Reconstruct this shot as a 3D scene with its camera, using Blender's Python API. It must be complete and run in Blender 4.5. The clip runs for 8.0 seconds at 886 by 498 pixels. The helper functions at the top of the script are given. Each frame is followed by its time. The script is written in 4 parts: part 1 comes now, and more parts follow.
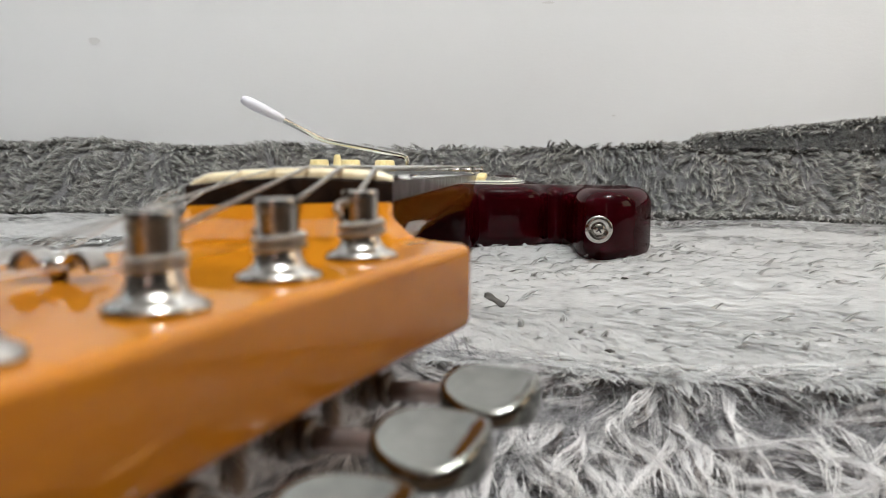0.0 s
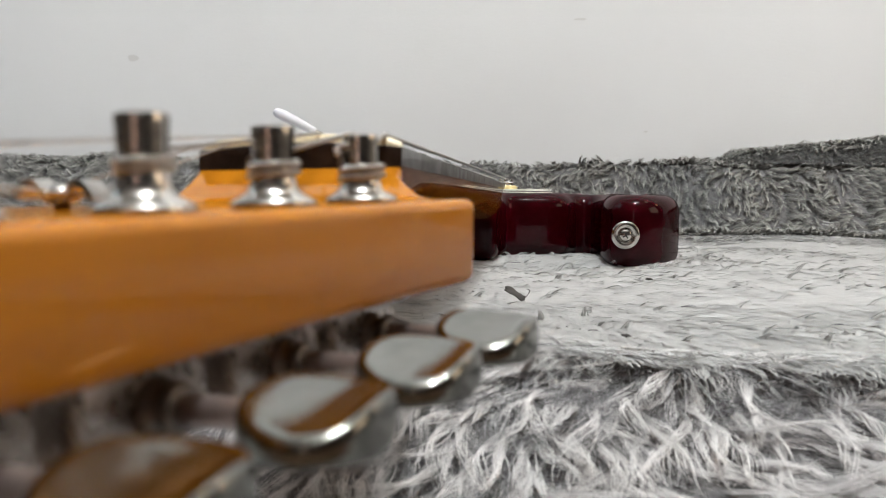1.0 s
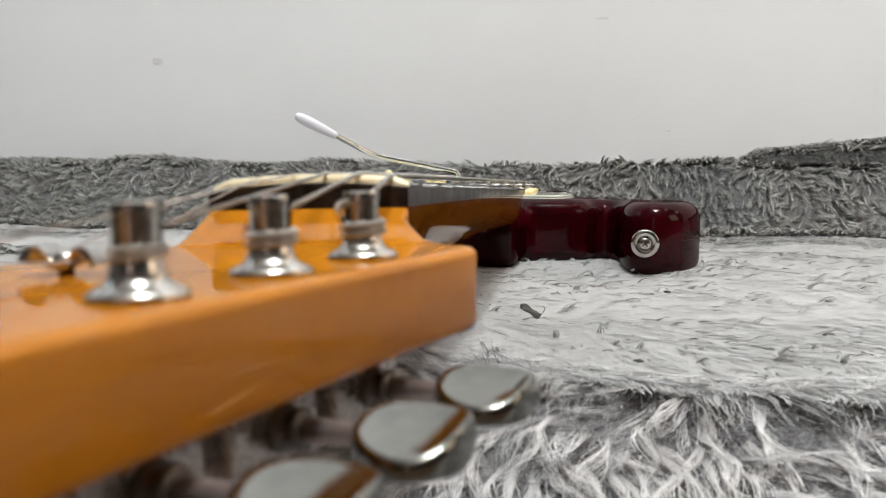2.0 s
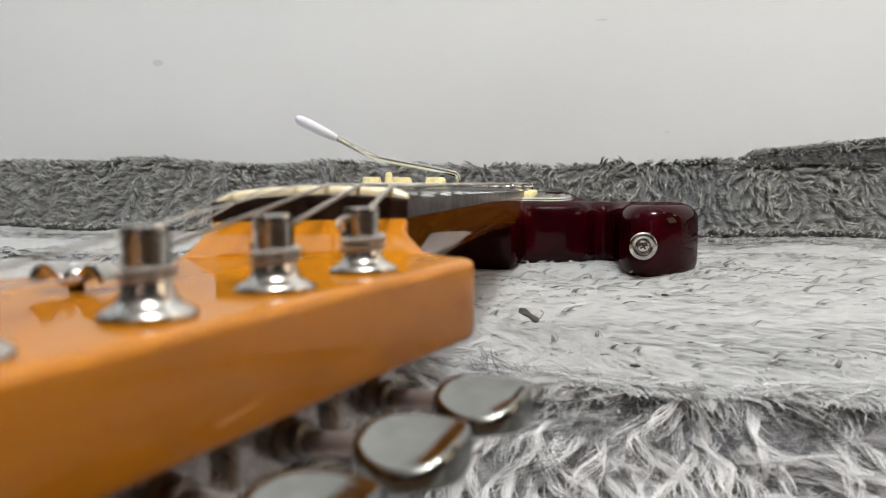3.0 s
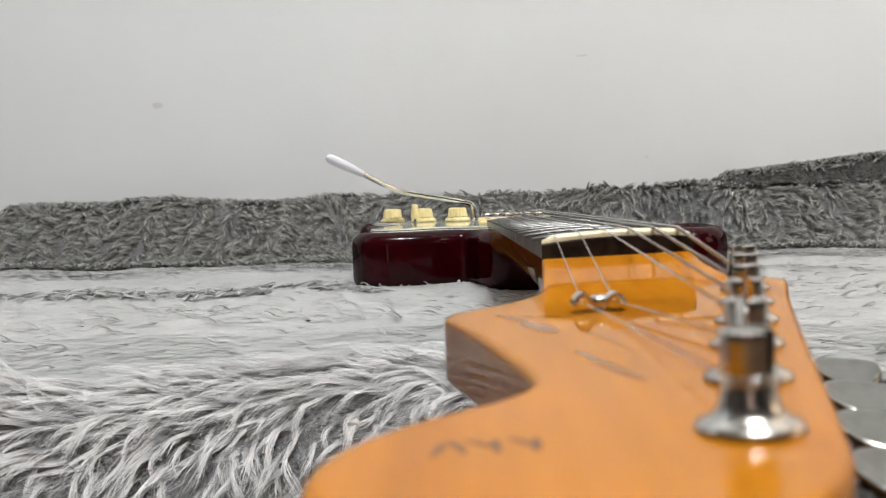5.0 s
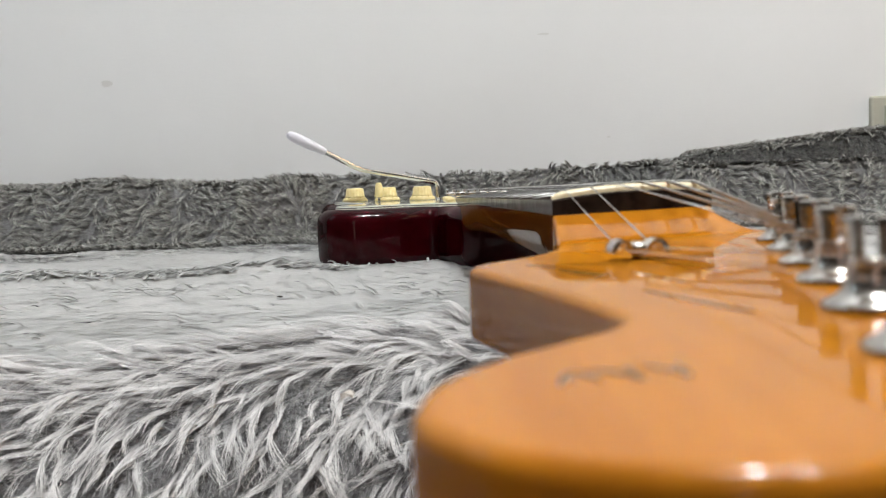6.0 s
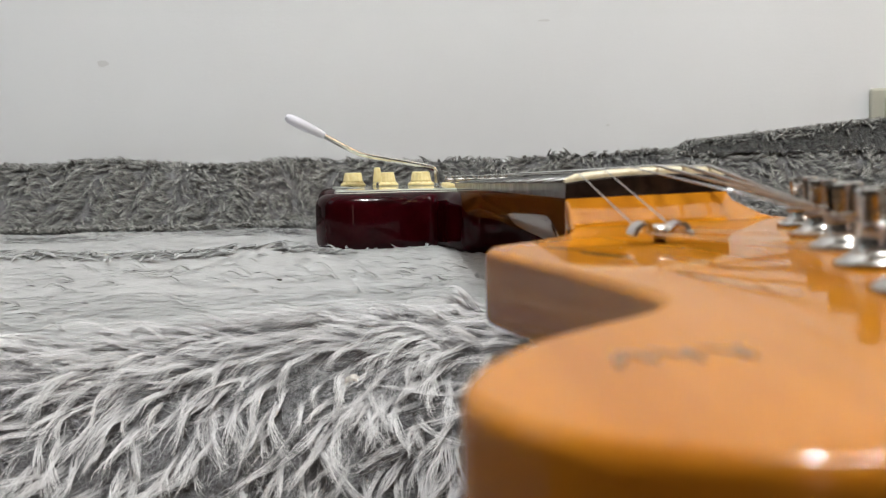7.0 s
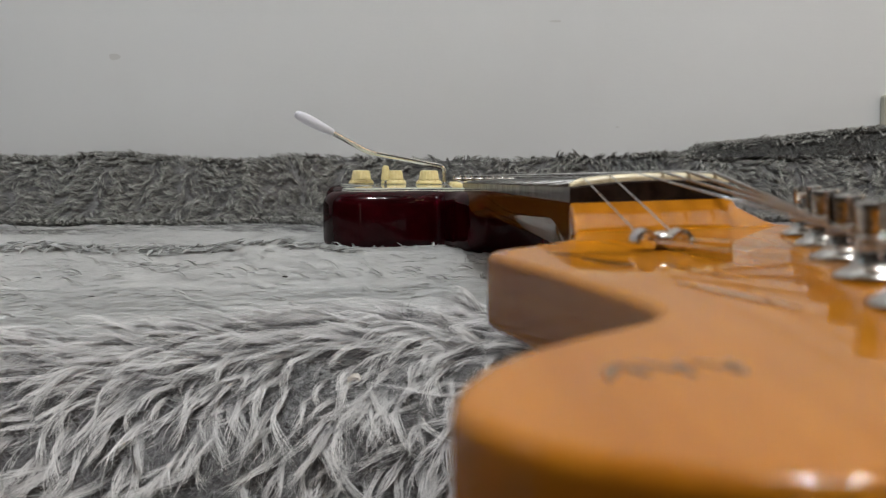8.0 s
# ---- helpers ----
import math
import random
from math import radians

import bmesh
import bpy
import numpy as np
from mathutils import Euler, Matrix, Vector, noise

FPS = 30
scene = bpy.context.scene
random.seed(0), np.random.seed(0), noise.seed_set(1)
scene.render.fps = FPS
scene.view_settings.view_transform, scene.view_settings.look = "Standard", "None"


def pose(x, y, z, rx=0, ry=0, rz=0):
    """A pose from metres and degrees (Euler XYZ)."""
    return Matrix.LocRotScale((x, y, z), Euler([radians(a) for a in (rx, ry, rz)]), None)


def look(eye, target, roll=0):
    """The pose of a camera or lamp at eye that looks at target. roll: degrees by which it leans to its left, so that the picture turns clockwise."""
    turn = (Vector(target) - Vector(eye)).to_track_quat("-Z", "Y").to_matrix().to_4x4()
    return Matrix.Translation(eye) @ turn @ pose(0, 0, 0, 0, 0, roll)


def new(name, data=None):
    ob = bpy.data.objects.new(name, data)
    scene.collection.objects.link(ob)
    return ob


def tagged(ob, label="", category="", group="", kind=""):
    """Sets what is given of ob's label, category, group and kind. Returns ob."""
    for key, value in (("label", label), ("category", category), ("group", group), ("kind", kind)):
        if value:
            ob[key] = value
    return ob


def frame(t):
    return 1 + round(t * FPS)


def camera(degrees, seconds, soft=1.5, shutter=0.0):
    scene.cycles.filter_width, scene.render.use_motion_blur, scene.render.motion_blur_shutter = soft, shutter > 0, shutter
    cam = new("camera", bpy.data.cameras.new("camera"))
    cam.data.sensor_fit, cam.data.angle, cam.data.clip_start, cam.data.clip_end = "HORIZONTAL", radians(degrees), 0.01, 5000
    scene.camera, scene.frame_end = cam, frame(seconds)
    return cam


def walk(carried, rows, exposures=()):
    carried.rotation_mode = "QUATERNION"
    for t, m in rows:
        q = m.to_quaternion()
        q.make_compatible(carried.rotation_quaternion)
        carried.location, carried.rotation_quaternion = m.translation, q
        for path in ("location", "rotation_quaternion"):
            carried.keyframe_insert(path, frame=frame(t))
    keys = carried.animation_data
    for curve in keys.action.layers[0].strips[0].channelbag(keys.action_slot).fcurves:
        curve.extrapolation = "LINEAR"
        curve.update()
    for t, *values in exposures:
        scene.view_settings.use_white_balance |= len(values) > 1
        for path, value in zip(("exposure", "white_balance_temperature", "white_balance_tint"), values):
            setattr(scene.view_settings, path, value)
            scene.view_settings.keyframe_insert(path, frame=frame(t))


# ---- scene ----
cam = camera(51.0, 8.0, soft=1.0)
PATH = [
    (0, (0.0445, -0.1892, 0.0636), (-0.0866, 1.7969, -0.1319), 0.46),
    (0.5, (0.0479, -0.1880, 0.0583), (-0.1223, 1.7990, -0.0932), 0.63),
    (1, (0.0503, -0.1908, 0.0514), (-0.1580, 1.7934, -0.0886), 0.68),
    (1.5, (0.0499, -0.1848, 0.0537), (-0.1933, 1.7949, -0.0931), 0.28),
    (2, (0.0541, -0.1907, 0.0611), (-0.2087, 1.7857, -0.0962), 0.37),
    (3.5, (0.0550, -0.1987, 0.0640), (-0.2044, 1.7780, -0.0957), 0.10),
    (4, (0.0460, -0.2181, 0.0682), (-0.1824, 1.7638, -0.0735), -0.34),
    (4.3, (0.0231, -0.2369, 0.0759), (-0.1717, 1.7496, -0.0503), -0.95),
    (4.5, (0.0052, -0.2465, 0.0781), (-0.1643, 1.7423, -0.0474), -1.13),
    (4.6, (-0.0040, -0.2555, 0.0798), (-0.1567, 1.7349, -0.0427), -1.21),
    (4.8, (-0.0228, -0.2616, 0.0771), (-0.1456, 1.7312, -0.0398), -1.81),
    (5, (-0.0366, -0.2645, 0.0718), (-0.1210, 1.7305, -0.0403), -1.80),
    (6.5, (-0.0539, -0.2425, 0.0626), (-0.0137, 1.7508, -0.0961), -1.96),
    (7, (-0.0563, -0.2432, 0.0613), (-0.0181, 1.7494, -0.1061), -1.12),
    (7.5, (-0.0546, -0.2407, 0.0574), (-0.0251, 1.7519, -0.1116), -0.47),
    (8, (-0.0553, -0.2439, 0.0623), (-0.0339, 1.7487, -0.1090), -0.07),
]
EXPOSURES = [(0, 0.05), (1.0, 0.08), (2.0, 0.06), (3.5, 0.04), (4.0, 0.0), (5.0, 0.0), (6.5, 0.0), (7.0, -0.03), (7.5, -0.05), (7.7, -0.15), (8.0, -0.58)]
walk(cam, [(t, look(eye, target, roll)) for t, eye, target, roll in PATH], EXPOSURES)
cam.data.dof.use_dof = True
cam.data.dof.focus_distance = 0.48
cam.data.dof.aperture_fstop = 30.0

# ---- light ----
world = bpy.data.worlds.new("room_air")
world.use_nodes = True
world.node_tree.nodes["Background"].inputs[0].default_value = (0.5, 0.52, 0.55, 1)
world.node_tree.nodes["Background"].inputs[1].default_value = 0.05
scene.world = world


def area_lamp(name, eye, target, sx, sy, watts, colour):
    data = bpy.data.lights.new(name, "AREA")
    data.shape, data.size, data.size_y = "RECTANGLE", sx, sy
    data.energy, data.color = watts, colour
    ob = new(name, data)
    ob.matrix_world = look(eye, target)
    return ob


def bulb_lamp(name, eye, watts, colour, radius):
    data = bpy.data.lights.new(name, "POINT")
    data.energy, data.color, data.shadow_soft_size = watts, colour, radius
    ob = new(name, data)
    ob.location = eye
    return ob


# two ceiling bulbs and a cream lamp, plus unseen added lamps at sides and rear
# added cool fill for the far wall's left; the side wall has no window
area_lamp("west_fill_light", (-1.72, 0.5, 1.1), (0, 0.8, 0.3), 0.6, 1.2, 3.2, (0.74, 0.91, 1.0))
# no doorway: unseen pink lamp added for the streaks mirrored in the posts
area_lamp("rear_pink_light", (-0.35, -2.9, 0.78), (0.0, 0.2, 0.7), 0.20, 1.84, 2.4, (1.0, 0.62, 0.50))
area_lamp("cream_ceiling_light", (1.45, 0.55, 2.14), (0.4, 0.2, 0), 0.40, 0.26, 2.1, (1.0, 0.84, 0.60))
bulb_lamp("ceiling_bulb_light", (0.13, -0.38, 2.1), 92, (0.945, 0.977, 0.98), 0.06)
bulb_lamp("ceiling_bulb_light", (0.42, -0.30, 2.1), 44, (0.945, 0.977, 0.98), 0.06)
bulb_lamp("warm_lamp_light", (1.20, 0.58, 0.80), 2.4, (1.0, 0.57, 0.28), 0.08)
# added warm fill for the tuner side of the headstock; no window here
area_lamp("east_fill_light", (1.72, -0.05, 0.58), (0, -0.14, 0.04), 0.7, 0.7, 4, (1.0, 0.78, 0.56))
# unseen narrow lamp added for upright glints on the body; no curtain there
area_lamp("rear_strip_light", (-0.55, -2.92, 0.9), (0, 0.4, 0.1), 0.05, 1.3, 0.35, (0.95, 0.97, 1.0))


# ---- materials ----
def material(name, base=(0.5, 0.5, 0.5), rough=0.5, metal=0.0, coat=0.0, coat_rough=0.03, sheen=0.0):
    m = bpy.data.materials.new(name)
    m.use_nodes = True
    b = m.node_tree.nodes["Principled BSDF"]
    b.inputs["Base Color"].default_value = (*base, 1)
    b.inputs["Roughness"].default_value = rough
    b.inputs["Metallic"].default_value = metal
    b.inputs["Coat Weight"].default_value = coat
    b.inputs["Coat Roughness"].default_value = coat_rough
    b.inputs["Sheen Weight"].default_value = sheen
    return m, m.node_tree.nodes, m.node_tree.links, b


def coords(nodes, links, scale, kind="Object"):
    tc = nodes.new("ShaderNodeTexCoord")
    mp = nodes.new("ShaderNodeMapping")
    mp.inputs["Scale"].default_value = scale
    links.new(tc.outputs[kind], mp.inputs[0])
    return mp.outputs[0]


def noise_tex(nodes, links, vec, scale, detail=4.0, rough=0.55, distort=0.0):
    n = nodes.new("ShaderNodeTexNoise")
    n.inputs["Scale"].default_value = scale
    n.inputs["Detail"].default_value = detail
    n.inputs["Roughness"].default_value = rough
    n.inputs["Distortion"].default_value = distort
    links.new(vec, n.inputs["Vector"])
    return n.outputs[0]


def ramp(nodes, links, fac, stops):
    r = nodes.new("ShaderNodeValToRGB")
    while len(r.color_ramp.elements) < len(stops):
        r.color_ramp.elements.new(0.5)
    for e, (p, c) in zip(r.color_ramp.elements, stops):
        e.position, e.color = p, (*c, 1)
    links.new(fac, r.inputs[0])
    return r.outputs[0]


def mix(nodes, links, fac, a, b, blend="MIX"):
    m = nodes.new("ShaderNodeMix")
    m.data_type, m.blend_type = "RGBA", blend
    for key, v in ((0, fac), (6, a), (7, b)):
        if isinstance(v, (int, float)):
            m.inputs[key].default_value = v
        elif isinstance(v, tuple):
            m.inputs[key].default_value = (*v, 1)
        else:
            links.new(v, m.inputs[key])
    return m.outputs[2]


def bump(nodes, links, b, height, strength, dist):
    n = nodes.new("ShaderNodeBump")
    n.inputs["Strength"].default_value, n.inputs["Distance"].default_value = strength, dist
    links.new(height, n.inputs["Height"])
    links.new(n.outputs[0], b.inputs["Normal"])


def rough_var(nodes, links, b, vec, scale, lo, hi):
    n = noise_tex(nodes, links, vec, scale, 5)
    r = nodes.new("ShaderNodeMapRange")
    r.inputs[1].default_value, r.inputs[2].default_value = 0.3, 0.7
    r.inputs[3].default_value, r.inputs[4].default_value = lo, hi
    links.new(n, r.inputs[0])
    links.new(r.outputs[0], b.inputs["Roughness"])


def wood(name, light, dark, rough, coat, grain=(60, 2.2, 60), coat_rough=0.04):
    m, N, L, b = material(name, light, rough, 0, coat, coat_rough)
    v = coords(N, L, grain)
    n1 = noise_tex(N, L, v, 1.0, 6, 0.6, 0.6)
    v2 = coords(N, L, (9, 3, 9))
    n2 = noise_tex(N, L, v2, 2.0, 4, 0.6)
    c = ramp(N, L, n1, [(0.3, dark), (0.55, light), (0.8, tuple(min(1, x * 1.12) for x in light))])
    c2 = ramp(N, L, n2, [(0.3, (0.82, 0.80, 0.76)), (0.7, (1.06, 1.04, 1.0))])
    L.new(mix(N, L, 1.0, c, c2, "MULTIPLY"), b.inputs["Base Color"])
    rough_var(N, L, b, coords(N, L, (40, 40, 40)), 3, rough * 0.8, rough * 1.25)
    return m


MAPLE = wood("amber_lacquered_maple", (0.46, 0.170, 0.010), (0.36, 0.119, 0.006), 0.35, 0.58, coat_rough=0.04)
# same amber maple as the headstock, darkened to paint in the neck's shade
SHADED_NECK_MAPLE = wood("shade_darkened_maple", (0.15, 0.052, 0.005), (0.10, 0.032, 0.003), 0.35, 0.6)
SHADED_NECK_MAPLE.node_tree.nodes["Principled BSDF"].inputs["Specular IOR Level"].default_value = 0.0
MAPLE.node_tree.nodes["Principled BSDF"].inputs["Specular IOR Level"].default_value = 0.0
ROSEWOOD = wood("dark_rosewood", (0.030, 0.022, 0.019), (0.010, 0.008, 0.007), 0.85, 0.035, (140, 9, 140), 0.5)

ROSEWOOD.node_tree.nodes["Principled BSDF"].inputs["Specular IOR Level"].default_value = 0.0
BOARD_EDGE = wood("lacquered_rosewood_edge", (0.034, 0.022, 0.015), (0.012, 0.008, 0.006), 0.4, 0.35, (140, 9, 140), 0.06)
BODY, N, L, b = material("wine_red_gloss_lacquer", (0.045, 0.003, 0.008), 0.25, 0, 0.3, 0.015)
b.inputs["Specular IOR Level"].default_value = 0.0
n = noise_tex(N, L, coords(N, L, (30, 6, 30)), 2, 4)
L.new(ramp(N, L, n, [(0.3, (0.014, 0.0004, 0.0012)), (0.7, (0.027, 0.0008, 0.0026))]), b.inputs["Base Color"])

CHROME, N, L, b = material("nickel_plate", (0.62, 0.60, 0.575), 0.12, 1.0)
rough_var(N, L, b, coords(N, L, (200, 200, 200)), 3, 0.10, 0.24)
n = noise_tex(N, L, coords(N, L, (120, 120, 120)), 2, 5)
L.new(ramp(N, L, n, [(0.35, (0.40, 0.375, 0.35)), (0.6, (0.55, 0.53, 0.50))]), b.inputs["Base Color"])
bump(N, L, b, noise_tex(N, L, coords(N, L, (300, 300, 300)), 3, 3), 0.03, 0.0004)
KEYMETAL, N, L, b = material("worn_nickel_keys", (0.20, 0.20, 0.18), 0.14, 1.0)
rough_var(N, L, b, coords(N, L, (200, 200, 200)), 3, 0.06, 0.13)
n = noise_tex(N, L, coords(N, L, (150, 150, 150)), 2, 5)
L.new(ramp(N, L, n, [(0.35, (0.17, 0.169, 0.155)), (0.6, (0.22, 0.219, 0.20))]), b.inputs["Base Color"])
SHAFT, N, L, b = material("dull_pinkish_nickel", (0.58, 0.49, 0.46), 0.4, 0.8)
rough_var(N, L, b, coords(N, L, (300, 300, 300)), 3, 0.28, 0.42)
COLLAR, N, L, b = material("blackened_washer", (0.14, 0.125, 0.115), 0.4, 0.8)
DARK_METAL, N, L, b = material("tarnished_nickel", (0.38, 0.34, 0.31), 0.3, 0.95)
rough_var(N, L, b, coords(N, L, (200, 200, 200)), 3, 0.2, 0.36)
FRET, N, L, b = material("fret_nickel", (0.07, 0.068, 0.065), 0.30, 1.0)
SCREW_DARK, N, L, b = material("slot_shade", (0.05, 0.05, 0.05), 0.5, 0.8)

STEEL, N, L, b = material("plain_steel_string", (0.62, 0.62, 0.615), 0.16, 1.0)
WOUND, N, L, b = material("wound_string", (0.62, 0.60, 0.57), 0.28, 1.0)
w = N.new("ShaderNodeTexWave")
w.wave_type, w.bands_direction = "BANDS", "Y"
w.inputs["Scale"].default_value = 0.31
L.new(coords(N, L, (1, 2000, 1), "UV"), w.inputs["Vector"])
bump(N, L, b, w.outputs[1], 0.9, 0.0003)
L.new(ramp(N, L, w.outputs[1], [(0.1, (0.25, 0.24, 0.22)), (0.6, (0.66, 0.64, 0.61))]), b.inputs["Base Color"])

BONE, N, L, b = material("aged_bone", (0.80, 0.68, 0.44), 0.35, 0, 0.2, 0.2)
n = noise_tex(N, L, coords(N, L, (300, 300, 300)), 1.5, 5)
L.new(ramp(N, L, n, [(0.3, (0.70, 0.58, 0.34)), (0.7, (0.86, 0.76, 0.54))]), b.inputs["Base Color"])
CREAM, N, L, b = material("aged_cream_plastic", (0.80, 0.66, 0.32), 0.38)
n = noise_tex(N, L, coords(N, L, (150, 150, 150)), 2, 4)
L.new(ramp(N, L, n, [(0.3, (0.74, 0.59, 0.26)), (0.7, (0.84, 0.71, 0.38))]), b.inputs["Base Color"])
MINT, N, L, b = material("mint_white_plastic", (0.72, 0.74, 0.62), 0.25, 0, 1.0, 0.04)
n = noise_tex(N, L, coords(N, L, (40, 40, 40)), 2, 4)
L.new(ramp(N, L, n, [(0.3, (0.68, 0.70, 0.57)), (0.7, (0.76, 0.78, 0.68))]), b.inputs["Base Color"])
BLACK_PLY, N, L, b = material("black_ply", (0.015, 0.015, 0.015), 0.4)
WHITE_TIP, N, L, b = material("white_plastic_tip", (0.78, 0.78, 0.86), 0.35)
INK, N, L, b = material("worn_brown_decal", (0.30, 0.112, 0.011), 0.35, 0, 0.8, 0.04)
b.inputs["Specular IOR Level"].default_value = 0.0
BAR, N, L, b = material("dark_brown_decal", (0.19, 0.075, 0.014), 0.35, 0, 0.8, 0.04)
b.inputs["Specular IOR Level"].default_value = 0.0
GOLD_INK, N, L, b = material("bronze_decal", (0.40, 0.155, 0.013), 0.35, 0, 0.8, 0.04)
b.inputs["Specular IOR Level"].default_value = 0.0

WALL, N, L, b = material("painted_wall", (0.74, 0.735, 0.72), 0.7)
v = coords(N, L, (1, 1, 1))
n1 = noise_tex(N, L, v, 2.2, 5, 0.6)
n2 = noise_tex(N, L, coords(N, L, (30, 30, 90)), 4.0, 5, 0.7)
c = ramp(N, L, n1, [(0.3, (0.80, 0.808, 0.812)), (0.7, (0.845, 0.853, 0.857))])
L.new(c, b.inputs["Base Color"])
bump(N, L, b, n2, 0.12, 0.002)
# unseen walls, coloured dark so the glossy parts mirror a dim room
REAR, N, L, b = material("darkened_rear_wall", (0.05, 0.045, 0.043), 0.6)
SIDE, N, L, b = material("darkened_side_wall", (0.07, 0.062, 0.057), 0.7)
CEIL, N, L, b = material("ceiling_paint", (0.68, 0.68, 0.67), 0.8)
FLOORM = wood("floor_boards", (0.12, 0.07, 0.04), (0.07, 0.04, 0.02), 0.45, 0.0, (20, 2, 20))
SWITCH, N, L, b = material("ivory_switch_plastic", (0.50, 0.49, 0.41), 0.4)
MARK, N, L, b = material("wall_scuff", (0.71, 0.708, 0.70), 0.8)
SCRAP, N, L, b = material("beige_paper_scrap", (0.95, 0.91, 0.87), 0.8)
GRIT, N, L, b = material("dark_grit", (0.05, 0.045, 0.04), 0.8)


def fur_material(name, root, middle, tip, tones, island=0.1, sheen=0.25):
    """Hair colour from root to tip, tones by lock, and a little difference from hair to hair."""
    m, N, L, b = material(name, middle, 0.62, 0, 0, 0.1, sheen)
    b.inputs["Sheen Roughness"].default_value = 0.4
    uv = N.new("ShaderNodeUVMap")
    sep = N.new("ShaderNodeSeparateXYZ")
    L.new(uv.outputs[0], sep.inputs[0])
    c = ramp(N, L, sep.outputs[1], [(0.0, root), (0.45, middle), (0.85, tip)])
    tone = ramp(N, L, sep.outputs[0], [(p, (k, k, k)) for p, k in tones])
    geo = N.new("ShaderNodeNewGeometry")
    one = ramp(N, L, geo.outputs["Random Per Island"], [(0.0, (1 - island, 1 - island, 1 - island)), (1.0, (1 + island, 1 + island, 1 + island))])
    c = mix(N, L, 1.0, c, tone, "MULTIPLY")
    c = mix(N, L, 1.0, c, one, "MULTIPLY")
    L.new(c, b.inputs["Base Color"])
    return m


# roots darkened to paint in the shade between locks; tips stay pale
PILE = fur_material("shaded_root_long_pile", (0.14, 0.135, 0.139), (0.72, 0.70, 0.70), (0.92, 0.90, 0.895), [(0.0, 0.78), (0.5, 1.0), (1.0, 1.06)], 0.06)
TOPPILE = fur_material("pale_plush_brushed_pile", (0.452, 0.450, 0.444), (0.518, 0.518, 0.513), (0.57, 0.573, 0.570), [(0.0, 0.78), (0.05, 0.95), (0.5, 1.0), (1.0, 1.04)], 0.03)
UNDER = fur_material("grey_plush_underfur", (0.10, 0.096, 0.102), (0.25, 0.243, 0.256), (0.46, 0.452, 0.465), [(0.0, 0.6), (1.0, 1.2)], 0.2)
# same plush as the top, darker to paint in shade on the steep bank
BANK_SHADE_PILE = fur_material("shade_grey_bank_pile", (0.115, 0.115, 0.111), (0.262, 0.260, 0.247), (0.45, 0.447, 0.422), [(0.0, 0.6), (0.5, 0.97), (1.0, 1.3)], 0.1)
# dark strands paint the shadow band along the fold's front
FOLD_SHADE = fur_material("shade_dark_fold_pile", (0.02, 0.02, 0.02), (0.060, 0.060, 0.058), (0.16, 0.158, 0.15), [(0.0, 0.6), (1.0, 1.3)], 0.2)
BACKING, N, L, b = material("grey_knit_backing", (0.20, 0.195, 0.205), 0.9, 0, 0, 0.1, 0.3)
n = noise_tex(N, L, coords(N, L, (1, 1, 1)), 180, 6, 0.7)
L.new(ramp(N, L, n, [(0.3, (0.13, 0.128, 0.132)), (0.7, (0.24, 0.237, 0.243))]), b.inputs["Base Color"])
bump(N, L, b, n, 0.8, 0.004)


NAP, N, L, b = material("pale_plush_nap", (0.70, 0.70, 0.695), 0.9, 0, 0, 0.1, 0.3)
n = noise_tex(N, L, coords(N, L, (160, 420, 160)), 1.0, 5, 0.7)
n2 = noise_tex(N, L, coords(N, L, (70, 150, 70)), 1.0, 3, 0.6)
c = ramp(N, L, n, [(0.3, (0.425, 0.422, 0.416)), (0.6, (0.515, 0.513, 0.507))])
c = mix(N, L, 1.0, c, ramp(N, L, n2, [(0.27, (0.88, 0.88, 0.88)), (0.38, (1.0, 1.0, 1.0))]), "MULTIPLY")
L.new(c, b.inputs["Base Color"])
bump(N, L, b, n, 0.5, 0.002)


# ---- mesh helpers ----
def mesh_ob(name, verts, faces, mat, parent=None, label="", smooth=True, uvs=None):
    me = bpy.data.meshes.new(name)
    me.from_pydata([tuple(v) for v in verts], [], faces)
    me.materials.append(mat)
    if smooth:
        me.shade_smooth()
    if uvs is not None:
        layer = me.uv_layers.new(name="UVMap")
        idx = np.empty(len(me.loops), dtype=np.int32)
        me.loops.foreach_get("vertex_index", idx)
        layer.data.foreach_set("uv", np.asarray(uvs, dtype=np.float32)[idx].ravel())
    me.update()
    ob = new(name, me)
    if parent is not None:
        ob.parent = parent
    if label:
        ob["label"] = label
    return ob


def part(name, bm, mat, parent, label="", smooth=False):
    me = bpy.data.meshes.new(name)
    bmesh.ops.recalc_face_normals(bm, faces=bm.faces[:])
    bm.to_mesh(me)
    bm.free()
    me.materials.append(mat)
    if smooth:
        me.shade_smooth()
    ob = new(name, me)
    ob.parent = parent
    if label:
        ob["label"] = label
    return ob


def box_bm(x0, x1, y0, y1, z0, z1, bevel=0.0, seg=2):
    bm = bmesh.new()
    bmesh.ops.create_cube(bm, size=1)
    for v in bm.verts:
        v.co = Vector(((x0 + x1) / 2 + v.co.x * (x1 - x0), (y0 + y1) / 2 + v.co.y * (y1 - y0), (z0 + z1) / 2 + v.co.z * (z1 - z0)))
    if bevel:
        bmesh.ops.bevel(bm, geom=bm.edges[:], offset=bevel, segments=seg, affect="EDGES", profile=0.5)
    return bm


